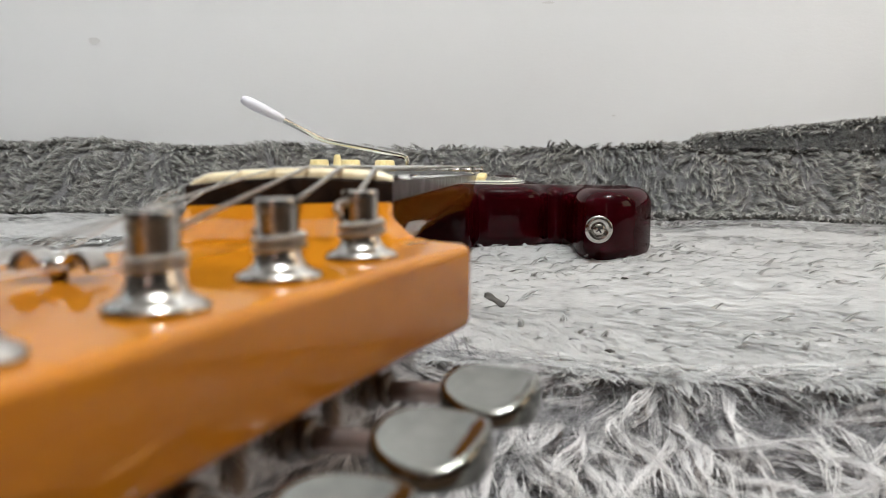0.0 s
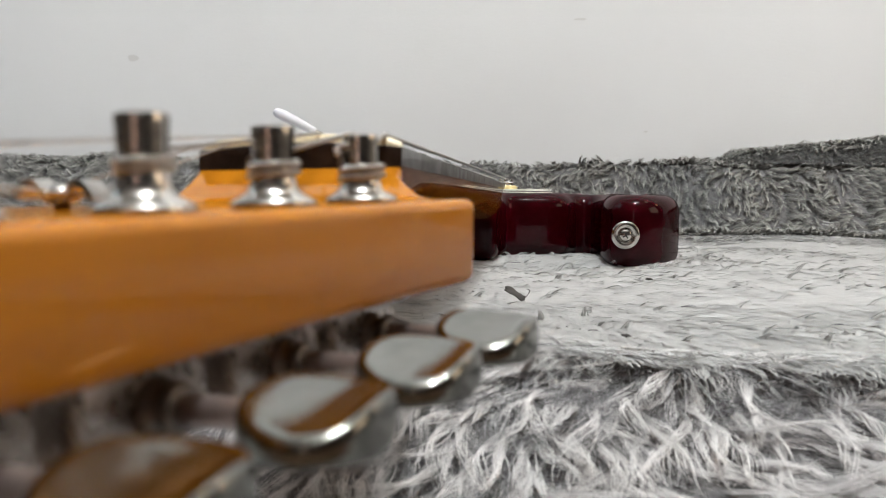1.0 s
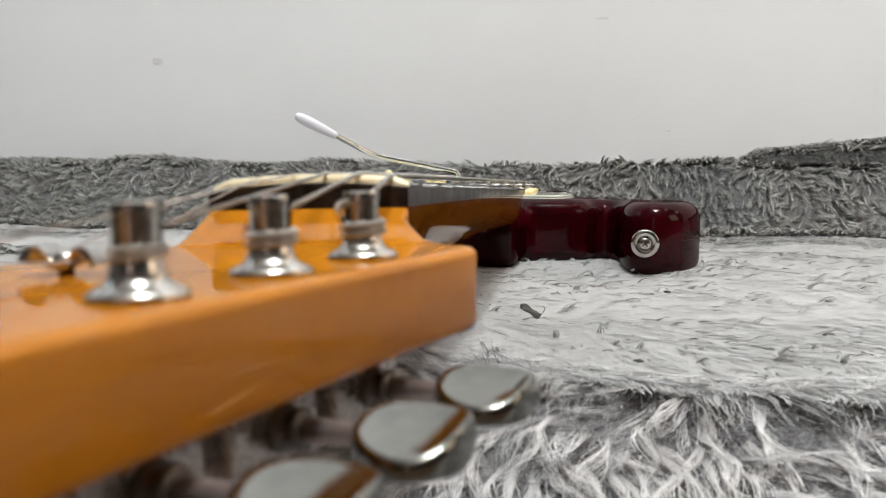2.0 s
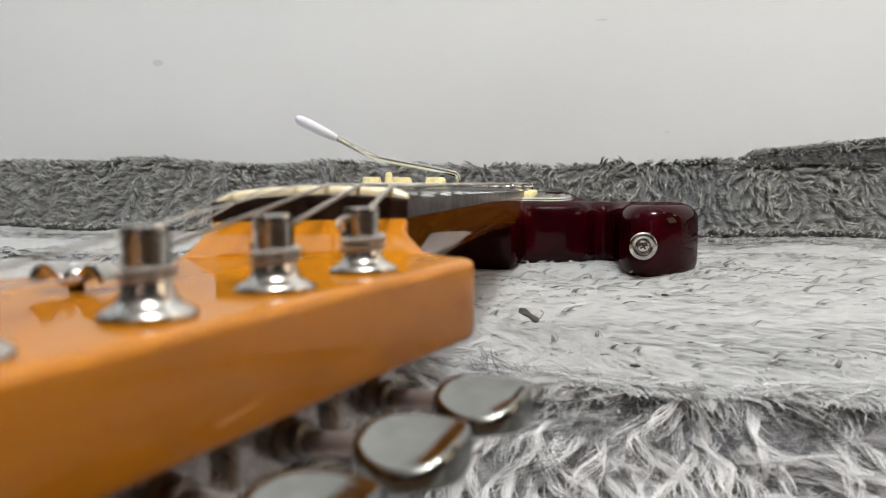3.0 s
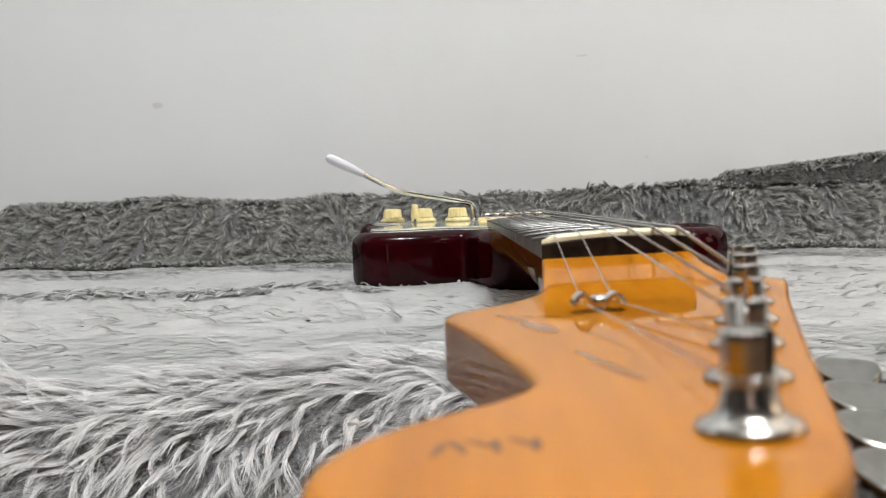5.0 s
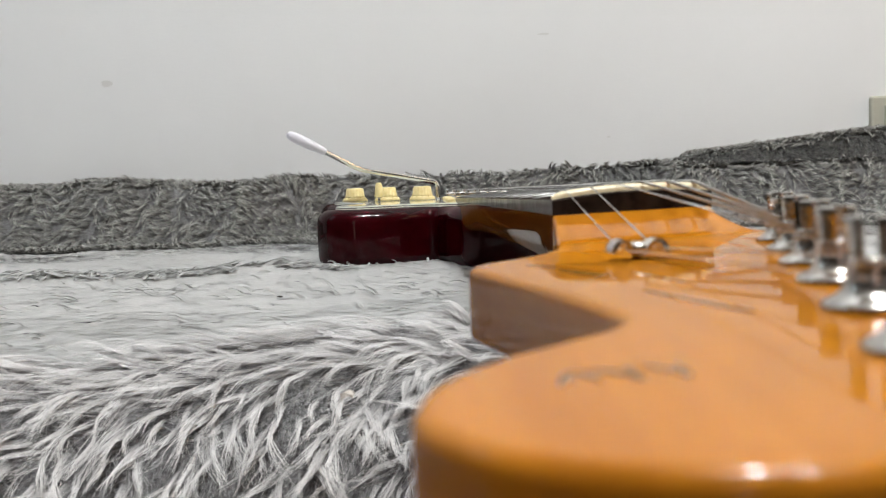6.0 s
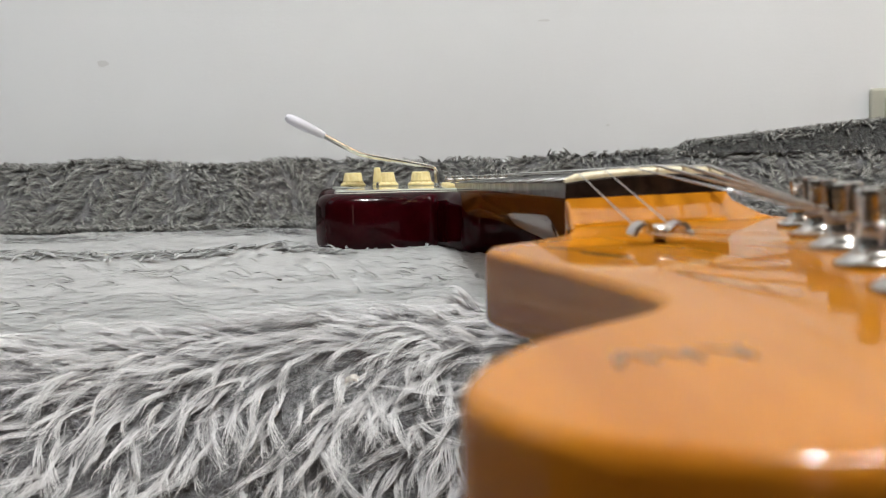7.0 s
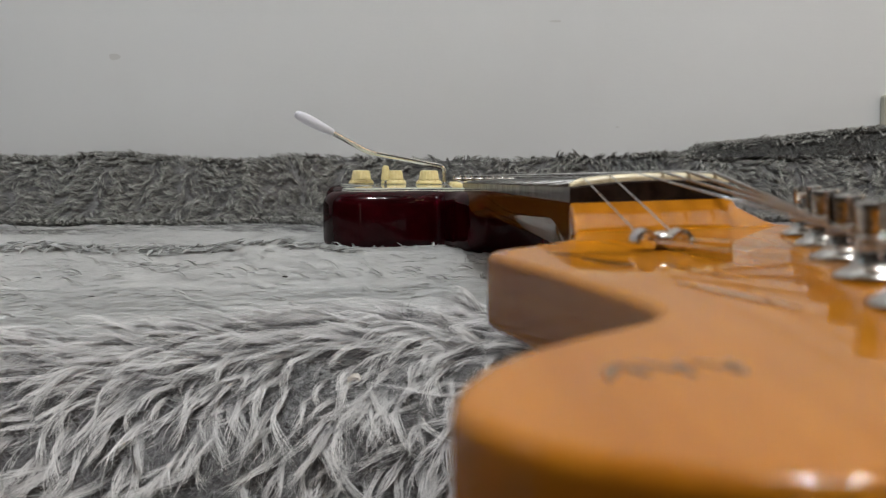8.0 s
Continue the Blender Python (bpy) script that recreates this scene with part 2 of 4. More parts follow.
def spline(points, n, closed=True):
    """Catmull-Rom through the points, n steps a span."""
    out, k = [], len(points)
    for i in range(k if closed else k - 1):
        p = [Vector(points[(i + d) % k] if closed else points[min(max(i + d, 0), k - 1)]) for d in (-1, 0, 1, 2)]
        for s in range(n):
            t = s / n
            out.append(0.5 * ((2 * p[1]) + (p[2] - p[0]) * t + (2 * p[0] - 5 * p[1] + 4 * p[2] - p[3]) * t * t + (3 * p[1] - p[0] - 3 * p[2] + p[3]) * t ** 3))
    if not closed:
        out.append(Vector(points[-1]))
    return out


def prism(outline, levels, warp=None):
    """Closed solid from a counter-clockwise plan and levels of (z, inset)."""
    n = len(outline)
    normal = []
    for i in range(n):
        d = outline[(i + 1) % n] - outline[i - 1]
        normal.append(Vector((-d.y, d.x)).normalized())
    verts, faces = [], []
    for z, inset in levels:
        for p, q in zip(outline, normal):
            v = Vector((p.x + q.x * inset, p.y + q.y * inset, z))
            verts.append(warp(v) if warp else v)
    for k in range(len(levels) - 1):
        for i in range(n):
            j = (i + 1) % n
            faces.append((k * n + i, k * n + j, (k + 1) * n + j, (k + 1) * n + i))
    faces.append(tuple(reversed(range(n))))
    faces.append(tuple(range((len(levels) - 1) * n, len(levels) * n)))
    return verts, faces


def round_levels(z0, z1, r, steps=5):
    low = [(z0 + r - r * math.cos(a), r - r * math.sin(a)) for a in [math.pi / 2 * i / steps for i in range(steps + 1)]]
    high = [(z1 - z + z0, i) for z, i in reversed(low)]
    return [(z0, r * 1.4)] + low + high + [(z1, r * 1.4)]


def lathe(profile, seg=24, centre=(0, 0, 0), flute=0, depth=0.0):
    """Turned solid about z; profile of (radius, z) from the bottom up."""
    verts, faces = [], []
    c = Vector(centre)
    for r, z in profile:
        for i in range(seg):
            a = 2 * math.pi * i / seg
            rr = r * (1 - depth * (0.5 + 0.5 * math.cos(flute * a))) if flute else r
            verts.append(c + Vector((rr * math.cos(a), rr * math.sin(a), z)))
    for k in range(len(profile) - 1):
        for i in range(seg):
            j = (i + 1) % seg
            faces.append((k * seg + i, k * seg + j, (k + 1) * seg + j, (k + 1) * seg + i))
    faces.append(tuple(reversed(range(seg))))
    faces.append(tuple(range((len(profile) - 1) * seg, len(profile) * seg)))
    return verts, faces


def tube(points, radii, sides=10):
    """Round bar along points, with its length in v."""
    pts = [Vector(p) for p in points]
    if not isinstance(radii, (list, tuple)):
        radii = [radii] * len(pts)
    verts, faces, uvs = [], [], []
    up = Vector((0, 0, 1))
    far = 0.0
    prev = None
    for i, p in enumerate(pts):
        d = (pts[min(i + 1, len(pts) - 1)] - pts[max(i - 1, 0)]).normalized()
        if prev is None:
            s = d.cross(up if abs(d.z) < 0.9 else Vector((1, 0, 0))).normalized()
        else:
            s = (prev - d * prev.dot(d)).normalized()
        prev = s
        u = s.cross(d)
        if i:
            far += (p - pts[i - 1]).length
        for k in range(sides):
            a = 2 * math.pi * k / sides
            verts.append(p + (s * math.cos(a) + u * math.sin(a)) * radii[i])
            uvs.append((k / sides, far))
    for i in range(len(pts) - 1):
        for k in range(sides):
            j = (k + 1) % sides
            faces.append((i * sides + k, i * sides + j, (i + 1) * sides + j, (i + 1) * sides + k))
    faces.append(tuple(range(sides)))
    faces.append(tuple(reversed(range((len(pts) - 1) * sides, len(pts) * sides))))
    return verts, faces, uvs


# ---- room ----
FLOOR_Z = -0.17
ROOM = (-1.8, 1.9, -3.0, 0.87, 2.2)


def slab(name, x0, x1, y0, y1, z0, z1, mat, label, category):
    ob = part(name, box_bm(x0, x1, y0, y1, z0, z1), mat, None)
    return tagged(ob, label, category, kind="structure")


X0, X1, Y0, Y1, Z1 = ROOM
slab("floor", X0 - 0.1, X1 + 0.1, Y0 - 0.1, Y1 + 0.1, FLOOR_Z - 0.1, FLOOR_Z, FLOORM, "brown wooden floor under the plush cover", "floor")
slab("ceiling", X0 - 0.1, X1 + 0.1, Y0 - 0.1, Y1 + 0.1, Z1, Z1 + 0.1, CEIL, "plain white painted ceiling", "ceiling")
slab("wall_north", X0 - 0.1, X1 + 0.1, Y1, Y1 + 0.1, FLOOR_Z, Z1, WALL, "plain off-white painted wall behind the plush bank", "wall")
slab("wall_east", X1, X1 + 0.1, Y0, Y1, FLOOR_Z, Z1, SIDE, "plain unseen side wall, coloured dark for dim reflections", "wall")
slab("wall_south", X0 - 0.1, X1 + 0.1, Y0 - 0.1, Y0, FLOOR_Z, Z1, REAR, "plain unseen rear wall, coloured dark to stand for an unlit room", "wall")
slab("wall_west", X0 - 0.1, X0, Y0, Y1, FLOOR_Z, Z1, SIDE, "plain unseen side wall, coloured dark for dim reflections", "wall")

# ivory switch plate on the far wall
plate = new("light_switch")
tagged(plate, "ivory plastic light switch plate on the wall", "light switch")
plate.location = (0.538, Y1, 0.126)
part("plate", box_bm(-0.06, 0.06, -0.009, 0.0, -0.055, 0.0235, 0.003), SWITCH, plate, smooth=False)
part("rocker", box_bm(-0.045, 0.045, -0.013, -0.008, -0.045, 0.0125, 0.002), SWITCH, plate)

# small scuffs on the wall
for x, z, w, h in ((-0.430, 0.195, 0.008, 0.0045), (0.090, 0.236, 0.009, 0.0015), (0.165, 0.112, 0.003, 0.0012)):
    pts = [Vector((w * math.cos(a) * random.uniform(0.6, 1), h * math.sin(a) * random.uniform(0.6, 1))) for a in [2 * math.pi * i / 12 for i in range(12)]]
    bm = bmesh.new()
    bm.faces.new([bm.verts.new((x + p.x, Y1 - 0.0006, z + p.y)) for p in pts])
    ob = part("wall_scuff", bm, MARK, None)
    tagged(ob, "small grey scuff mark on the painted wall", "scuff", kind="structure")

# ---- guitar ----
FACE, BACK = 0.0478, 0.0335
BOARD, TOP = 0.0594, 0.0460


def twist(v):
    k = 0.028 * min(max(1 - v.y / 0.47, 0.1), 1.0)
    return Vector((v.x, v.y, v.z + v.x * k))


def neck_warp(v):
    """The neck leans back a little from the nut to the heel."""
    w = twist(v)
    w.z -= 0.0054 * min(max(v.y / 0.46, 0), 1)
    return w


def half_width(y):
    return 0.0210 + 0.0070 * max(y, 0) / 0.46


guitar = new("electric_guitar")
tagged(guitar, "wine-red gloss electric guitar with amber maple neck lying on grey plush", "guitar")
guitar.matrix_local = pose(0.001, 0, 0, 0, 0, 0.6)

# headstock plan: tuner edge, tip, scoop, shoulder
mm = 0.001
HEAD = [(0, -6), (10, -6), (18, -6), (21.0, -6.4), (21.9, -9.5), (25.3, -16), (30.5, -21.5), (35.6, -26), (37.4, -31), (35.4, -39), (28.0, -62), (20.3, -88), (12.5, -115), (4.6, -143), (-2.8, -169),
        (-7.5, -183), (-15, -193), (-27, -198.5), (-40, -197.5), (-50.5, -192), (-56, -184), (-56.8, -177), (-54.6, -169), (-49.7, -161.5), (-43.6, -155.5), (-37.2, -149.5), (-33.5, -143),
        (-33, -136), (-34.8, -124), (-38.1, -107), (-42.2, -88), (-45.9, -74), (-46.6, -67.5), (-44.1, -61.5), (-37.6, -55), (-31.5, -47.5), (-26.6, -38), (-23.4, -26), (-21.8, -14), (-21.2, -8), (-21.0, -6.4), (-18, -6), (-10, -6)]
plan = [Vector((x * mm, y * mm)) for x, y in HEAD]
plan = spline([tuple(p) for p in reversed(plan)], 5)
v, f = prism(plan, round_levels(BACK, FACE, 0.0017, 5), twist)
headstock = mesh_ob("headstock", v, f, MAPLE, guitar, "amber lacquered maple headstock")

# neck: section by section from the headstock's fillet to the heel
sections = [-0.0120, -0.0090, -0.0065, -0.0045, -0.0025, 0.0, 0.002] + [0.004 * 1.09 ** i for i in range(52)]
sections = [y for y in sections if y < 0.465] + [0.468]
verts, faces = [], []
K = 25
for y in sections:
    w = half_width(y)
    top = BOARD - 0.0052 if y > -0.0046 else FACE - 0.001
    low = 0.0330 + 0.0022 * min(max((y + 0.01) / 0.05, 0), 1)
    heel = min(max((y - 0.325) / 0.040, 0), 1)
    heel = heel * heel * (3 - 2 * heel)
    low = low * (1 - heel) + 0.0325 * heel - 0.0012 * min(max(y / 0.4, 0), 1) * (1 - heel)
    e = 0.85 * (1 - heel) + 0.06 * heel
    start = min(max((y + 0.009) / 0.040, 0), 1)
    start = start * start * (3 - 2 * start)
    e = 0.10 * (1 - start) + e * start
    ring = [Vector((w, y, top))]
    for i in range(K):
        a = math.pi * i / (K - 1)
        ca, sa = math.cos(a), math.sin(a)
        ring.append(Vector((w * math.copysign(abs(ca) ** e, ca), y, top - 0.0012 - (top - 0.0012 - low) * abs(sa) ** e)))
    ring.append(Vector((-w, y, top)))
    verts += [neck_warp(p) for p in ring]
R = K + 2
for k in range(len(sections) - 1):
    for i in range(R):
        j = (i + 1) % R
        faces.append((k * R + j, k * R + i, (k + 1) * R + i, (k + 1) * R + j))
faces += [tuple(range(R)), tuple(reversed(range((len(sections) - 1) * R, len(sections) * R)))]
neck = mesh_ob("neck", verts, faces, SHADED_NECK_MAPLE, guitar, "glossy amber maple neck")
neck.data.set_sharp_from_angle(angle=radians(50))

# curved ramp from the fingerboard down to the headstock's face, as wide as the flare
head_plan = spline([(x * mm, y * mm) for x, y in HEAD], 6)


def flare(y, side):
    if y > -0.009:
        return side * 0.0211
    best = min((p for p in head_plan if p.x * side > 0.0195 and p.y > -0.05), key=lambda p: abs(p.y - y))
    return best.x - side * 0.00015


verts, faces = [], []
RAMP = [-0.0230 + 0.0188 * (1 - (1 - i / 22) ** 1.6) for i in range(23)]
K = 9
for y in RAMP:
    t = (y + 0.0230) / 0.0188
    top = FACE + (BOARD - 0.0052 - FACE) * (t * t / 0.8 if t < 0.4 else t - 0.2) / 0.8 - 0.0001 * (1 - t)
    xa, xb = flare(y, -1), flare(y, 1)
    r_ = 0.0008
    ring = [(xa, FACE - 0.006), (xa, top - r_), (xa + 0.3 * r_, top - 0.3 * r_), (xa + r_, top)] + [(xa + (xb - xa) * i / 6, top) for i in (1, 2, 3, 4, 5)] + [(xb - r_, top), (xb - 0.3 * r_, top - 0.3 * r_), (xb, top - r_), (xb, FACE - 0.006)]
    verts += [twist(Vector((x, y, z))) for x, z in ring]
R = 13
for k in range(len(RAMP) - 1):
    for i in range(R):
        j = (i + 1) % R
        faces.append((k * R + i, k * R + j, (k + 1) * R + j, (k + 1) * R + i))
faces += [tuple(reversed(range(R))), tuple(range((len(RAMP) - 1) * R, len(RAMP) * R))]
mesh_ob("headstock_ramp", verts, faces, MAPLE, neck)

# rosewood fingerboard with a curved top
RADIUS = 0.184


def board_z(x):
    return BOARD - (RADIUS - math.sqrt(RADIUS ** 2 - x * x))


ys = [-0.0045, -0.0040, 0.0] + [0.03 * i for i in range(1, 16)] + [0.474, 0.4745]
verts, faces = [], []
K = 15
for n_, y in enumerate(ys):
    w = half_width(y) + 0.0001
    sink = 0.0004 if n_ in (0, len(ys) - 1) else 0
    ring = [Vector((-w, y, BOARD - 0.0052))] + [Vector((-w + 2 * w * i / (K - 1), y, board_z(-w + 2 * w * i / (K - 1)) - sink)) for i in range(K)] + [Vector((w, y, BOARD - 0.0052))]
    verts += [neck_warp(p) for p in ring]
R = K + 2
for k in range(len(ys) - 1):
    for i in range(R):
        j = (i + 1) % R
        faces.append((k * R + i, k * R + j, (k + 1) * R + j, (k + 1) * R + i))
faces += [tuple(reversed(range(R))), tuple(range((len(ys) - 1) * R, len(ys) * R))]
board = mesh_ob("fingerboard", verts, faces, ROSEWOOD, guitar, "dark rosewood fingerboard")
board.data.materials.append(BOARD_EDGE)
for poly in board.data.polygons:
    if abs(poly.normal.x) > 0.8:
        poly.material_index = 1
board.data.set_sharp_from_angle(angle=radians(40))

# nut with rounded top
verts, faces = [], []
K = 17
prof = [(-0.0028, -0.003), (-0.0029, 0.0006), (-0.0025, 0.0014), (-0.0014, 0.0019), (-0.0002, 0.0018), (0.0004, 0.0011), (0.0004, -0.003)]
for i in range(K):
    x = -0.0207 + 0.0414 * i / (K - 1)
    drop = 0.0009 if i in (0, K - 1) else 0
    verts += [twist(Vector((x, y, board_z(x) + z - (drop if z > 0 else 0)))) for y, z in prof]
R = len(prof)
for k in range(K - 1):
    for i in range(R):
        j = (i + 1) % R
        faces.append((k * R + i, k * R + j, (k + 1) * R + j, (k + 1) * R + i))
faces += [tuple(reversed(range(R))), tuple(range((K - 1) * R, K * R))]
nut = mesh_ob("nut", verts, faces, BONE, guitar, "cream aged bone nut")
nut.data.set_sharp_from_angle(angle=radians(60))

# frets
SCALE = 0.648
for nf in range(1, 22):
    y0 = SCALE * (1 - 2 ** (-nf / 12))
    w = half_width(y0) - 0.0002
    pts = [(-w + 2 * w * i / 12, y0, board_z(-w + 2 * w * i / 12) + 0.0001) for i in range(13)]
    verts, faces = [], []
    for i, p in enumerate(pts):
        end = 0.35 if i in (0, 12) else 1.0
        for k in range(5):
            a = math.pi * k / 4
            verts.append(neck_warp(Vector((p[0], p[1] + 0.00105 * math.cos(a), p[2] + 0.00075 * math.sin(a) * end))))
    for i in range(12):
        for k in range(4):
            faces.append((i * 5 + k, i * 5 + k + 1, i * 5 + k + 6, i * 5 + k + 5))
    mesh_ob("fret", verts, faces, FRET, guitar)

# body
BODY_PLAN = [(0.0, 0.3930), (0.019, 0.3932), (0.0245, 0.3955), (0.0270, 0.402), (0.0278, 0.414), (0.0298, 0.427), (0.036, 0.4335), (0.050, 0.4365), (0.063, 0.4395), (0.0720, 0.447), (0.0785, 0.460), (0.0855, 0.463), (0.0910, 0.452), (0.0925, 0.425), (0.0905, 0.390), (0.0930, 0.366), (0.102, 0.355), (0.1145, 0.355), (0.128, 0.367),
             (0.138, 0.392), (0.1410, 0.430), (0.133, 0.482), (0.119, 0.535), (0.119, 0.580), (0.138, 0.630), (0.157, 0.685), (0.157, 0.735), (0.128, 0.778),
             (0.070, 0.797), (0.0, 0.800), (-0.070, 0.794), (-0.128, 0.772), (-0.154, 0.730), (-0.155, 0.685), (-0.138, 0.630), (-0.119, 0.580), (-0.116, 0.545),
             (-0.1245, 0.512), (-0.1335, 0.480), (-0.1335, 0.453), (-0.1245, 0.433), (-0.110, 0.425), (-0.095, 0.425), (-0.080, 0.428), (-0.067, 0.434), (-0.056, 0.444), (-0.047, 0.448), (-0.040, 0.438), (-0.034, 0.416), (-0.022, 0.394)]
plan = spline(BODY_PLAN, 6)
v, f = prism(plan, round_levels(0.0012, TOP, 0.0105, 7))
bm = bmesh.new()
ring = [bm.verts.new(p) for p in v]
for face in f:
    bm.faces.new([ring[i] for i in face])
for k in range(14):
    along = k < 6
    co, no = ((0.064 + 0.015 * k, 0, 0), (1, 0, 0)) if along else ((0, 0.46 + 0.04 * (k - 6), 0), (0, 1, 0))
    bmesh.ops.bisect_plane(bm, geom=bm.verts[:] + bm.edges[:] + bm.faces[:], plane_co=co, plane_no=no)
for w in bm.verts:
    slope = min(max((w.co.x - 0.062) / 0.035, 0), 1) * min(max((w.co.z - 0.010) / (TOP - 0.010), 0), 1)
    w.co.z -= 0.060 * slope * min(max(w.co.y - 0.45, 0), 0.30)
body = part("body", bm, BODY, guitar, "deep wine-red high-gloss body", smooth=True)
body.data.set_sharp_from_angle(angle=radians(35))

# three-ply pickguard
GUARD = [(0.030, 0.446), (0.046, 0.445), (0.056, 0.456), (0.0625, 0.484), (0.0640, 0.515), (0.0610, 0.542), (0.053, 0.562), (0.045, 0.585), (0.041, 0.615), (0.036, 0.640), (-0.036, 0.640),
         (-0.058, 0.660), (-0.096, 0.690), (-0.132, 0.692), (-0.140, 0.664), (-0.120, 0.604), (-0.106, 0.564), (-0.104, 0.530), (-0.114, 0.498), (-0.121, 0.468), (-0.116, 0.448),
         (-0.102, 0.440), (-0.086, 0.447), (-0.068, 0.461), (-0.050, 0.458), (-0.030, 0.450)]
plan = spline(GUARD, 4)
guard_parts = []
for name, z0, z1, inset, mat in (("pickguard", TOP - 0.0003, TOP + 0.0007, 0.0, MINT), ("black_ply", TOP + 0.0007, TOP + 0.0013, 0.0003, BLACK_PLY), ("top_ply", TOP + 0.0013, TOP + 0.0024, 0.0008, MINT)):
    v, f = prism(plan, [(z0, inset), (z1, inset + 0.0005), (z1, inset + 0.002)])
    guard_parts.append(mesh_ob(name, v, f, mat, guard_parts[0] if guard_parts else guitar, smooth=False))
GTOP = TOP + 0.0024

# pickups with pole pieces
for y in (0.497, 0.561, 0.622):
    tilt = -0.10 if y > 0.6 else 0.0
    plan = []
    for i in range(40):
        a = 2 * math.pi * i / 40
        x = 0.0345 * math.copysign(min(1, abs(math.cos(a)) ** 0.5), math.cos(a))
        yy = 0.0088 * math.copysign(abs(math.sin(a)) ** 0.7, math.sin(a))
        plan.append(Vector((x, y + yy + tilt * x)))
    v, f = prism(plan, [(GTOP - 0.001, 0), (GTOP + 0.0014, 0.0002), (GTOP + 0.0024, 0.0012), (GTOP + 0.0024, 0.003)])
    pickup = mesh_ob("pickup", v, f, CREAM, guitar, "aged cream pickup cover")
    for i in range(6):
        x = -0.026 + 0.0104 * i
        v, f = lathe([(0.0024, 0), (0.0024, 0.0030), (0.0019, 0.0034)], 12, (x, y + tilt * x, GTOP))
        mesh_ob("pole_piece", v, f, CHROME, pickup)

# bridge with six saddles and the arm
bridge = part("bridge", box_bm(-0.036, 0.036, 0.640, 0.682, TOP + 0.0005, TOP + 0.0040, 0.0008), CHROME, guitar, "nickel tremolo bridge plate")
for i in range(6):
    x = -0.026 + 0.0104 * i
    bm = box_bm(x - 0.0048, x + 0.0048, 0.646 + 0.002 * (i % 3), 0.667, TOP + 0.0042, TOP + 0.0082, 0.0012)
    part("saddle", bm, CHROME, bridge, smooth=True)
    for dx in (-0.003, 0.003):
        v, f = lathe([(0.0011, 0), (0.0011, 0.0034), (0.0008, 0.0038)], 8, (x + dx, 0.650 + 0.002 * (i % 3), TOP + 0.0068))
        mesh_ob("height_screw", v, f, CHROME, bridge)
ARM = [(-0.0383, 0.655, TOP + 0.003), (-0.0384, 0.655, 0.0550), (-0.0386, 0.655, 0.0600), (-0.0402, 0.6543, 0.0635), (-0.0446, 0.6525, 0.0655),
       (-0.055, 0.6480, 0.0676), (-0.073, 0.6410, 0.0713), (-0.097, 0.6315, 0.0758), (-0.108, 0.6255, 0.0784), (-0.116, 0.6200, 0.0818), (-0.130, 0.6100, 0.0895), (-0.142, 0.6015, 0.0962)]
arm_path = spline(ARM, 4, closed=False)
v, f, u = tube(arm_path, 0.0024, 14)
arm = mesh_ob("tremolo_arm", v, f, STEEL, guitar, "bent polished steel tremolo arm", uvs=u)
a0, a1 = Vector((-0.1400, 0.6030, 0.0950)), Vector((-0.1715, 0.5850, 0.1115))
d = a1 - a0
tip_pts = [a0 + d * t for t in (0, 0.02, 0.15, 0.45, 0.75, 0.90, 0.97, 1.0)]
v, f, u = tube(tip_pts, [0.0024, 0.0032, 0.0037, 0.0046, 0.0048, 0.0042, 0.0030, 0.0012], 16)
mesh_ob("arm_tip", v, f, WHITE_TIP, arm, "white plastic arm tip")

# control knobs with fluted sides, and the selector
KNOB = [(0.0118, 0.0), (0.0121, 0.0008), (0.0114, 0.0022), (0.0100, 0.0036), (0.0093, 0.0050), (0.0083, 0.0112), (0.0078, 0.0122), (0.0066, 0.0126)]
for x, y in ((-0.0535, 0.609), (-0.0865, 0.629), (-0.1180, 0.648)):
    v, f = lathe(KNOB[:4], 48)
    knob = mesh_ob("knob", v, f, CREAM, guitar, "aged cream control knob")
    knob.location = (x, y, GTOP + 0.0003)
    v, f = lathe(KNOB[3:], 72, flute=18, depth=0.045)
    mesh_ob("knob_cap", v, f, CREAM, knob)
    for i in range(10):
        a = -2.6 + i * 0.52
        bm = box_bm(-0.0002, 0.0002, -0.0006, 0.0006, -0.0001, 0.0001)
        ob = part("skirt_mark", bm, INK, knob)
        ob.location = (0.0108 * math.cos(a), 0.0108 * math.sin(a), 0.0030)
        ob.rotation_euler = (0.6, 0, a - math.pi / 2)
switch_slot = part("selector", box_bm(-0.0937, -0.0917, 0.583, 0.610, GTOP - 0.0004, GTOP + 0.0004, 0.0003), BLACK_PLY, guitar)
v, f, u = tube([(-0.0927, 0.598, GTOP), (-0.0927, 0.5972, GTOP + 0.006)], 0.0012, 10)
mesh_ob("selector_lever", v, f, CHROME, switch_slot)
v, f = lathe([(0.0040, 0), (0.0042, 0.001), (0.0031, 0.0105), (0.0027, 0.0125), (0.0015, 0.0134)], 20, (-0.0927, 0.597, GTOP + 0.0040))
mesh_ob("selector_tip", v, f, CREAM, switch_slot, "aged cream selector tip")
for x, y in ((-0.112, 0.456), (0.046, 0.456), (-0.130, 0.682), (0.056, 0.530), (-0.100, 0.545)):
    v, f = lathe([(0.0026, 0), (0.0025, 0.0006), (0.0012, 0.0010)], 14, (x, y, GTOP - 0.0002))
    mesh_ob("guard_screw", v, f, CHROME, guard_parts[0])

# strap button on the long horn
v, f = lathe([(0.0052, 0), (0.0054, 0.001), (0.0040, 0.003), (0.0038, 0.0065), (0.0066, 0.0090), (0.0078, 0.0098), (0.0080, 0.0106), (0.0074, 0.0113), (0.0050, 0.0116), (0.0043, 0.0108), (0.0036, 0.0106)], 36)
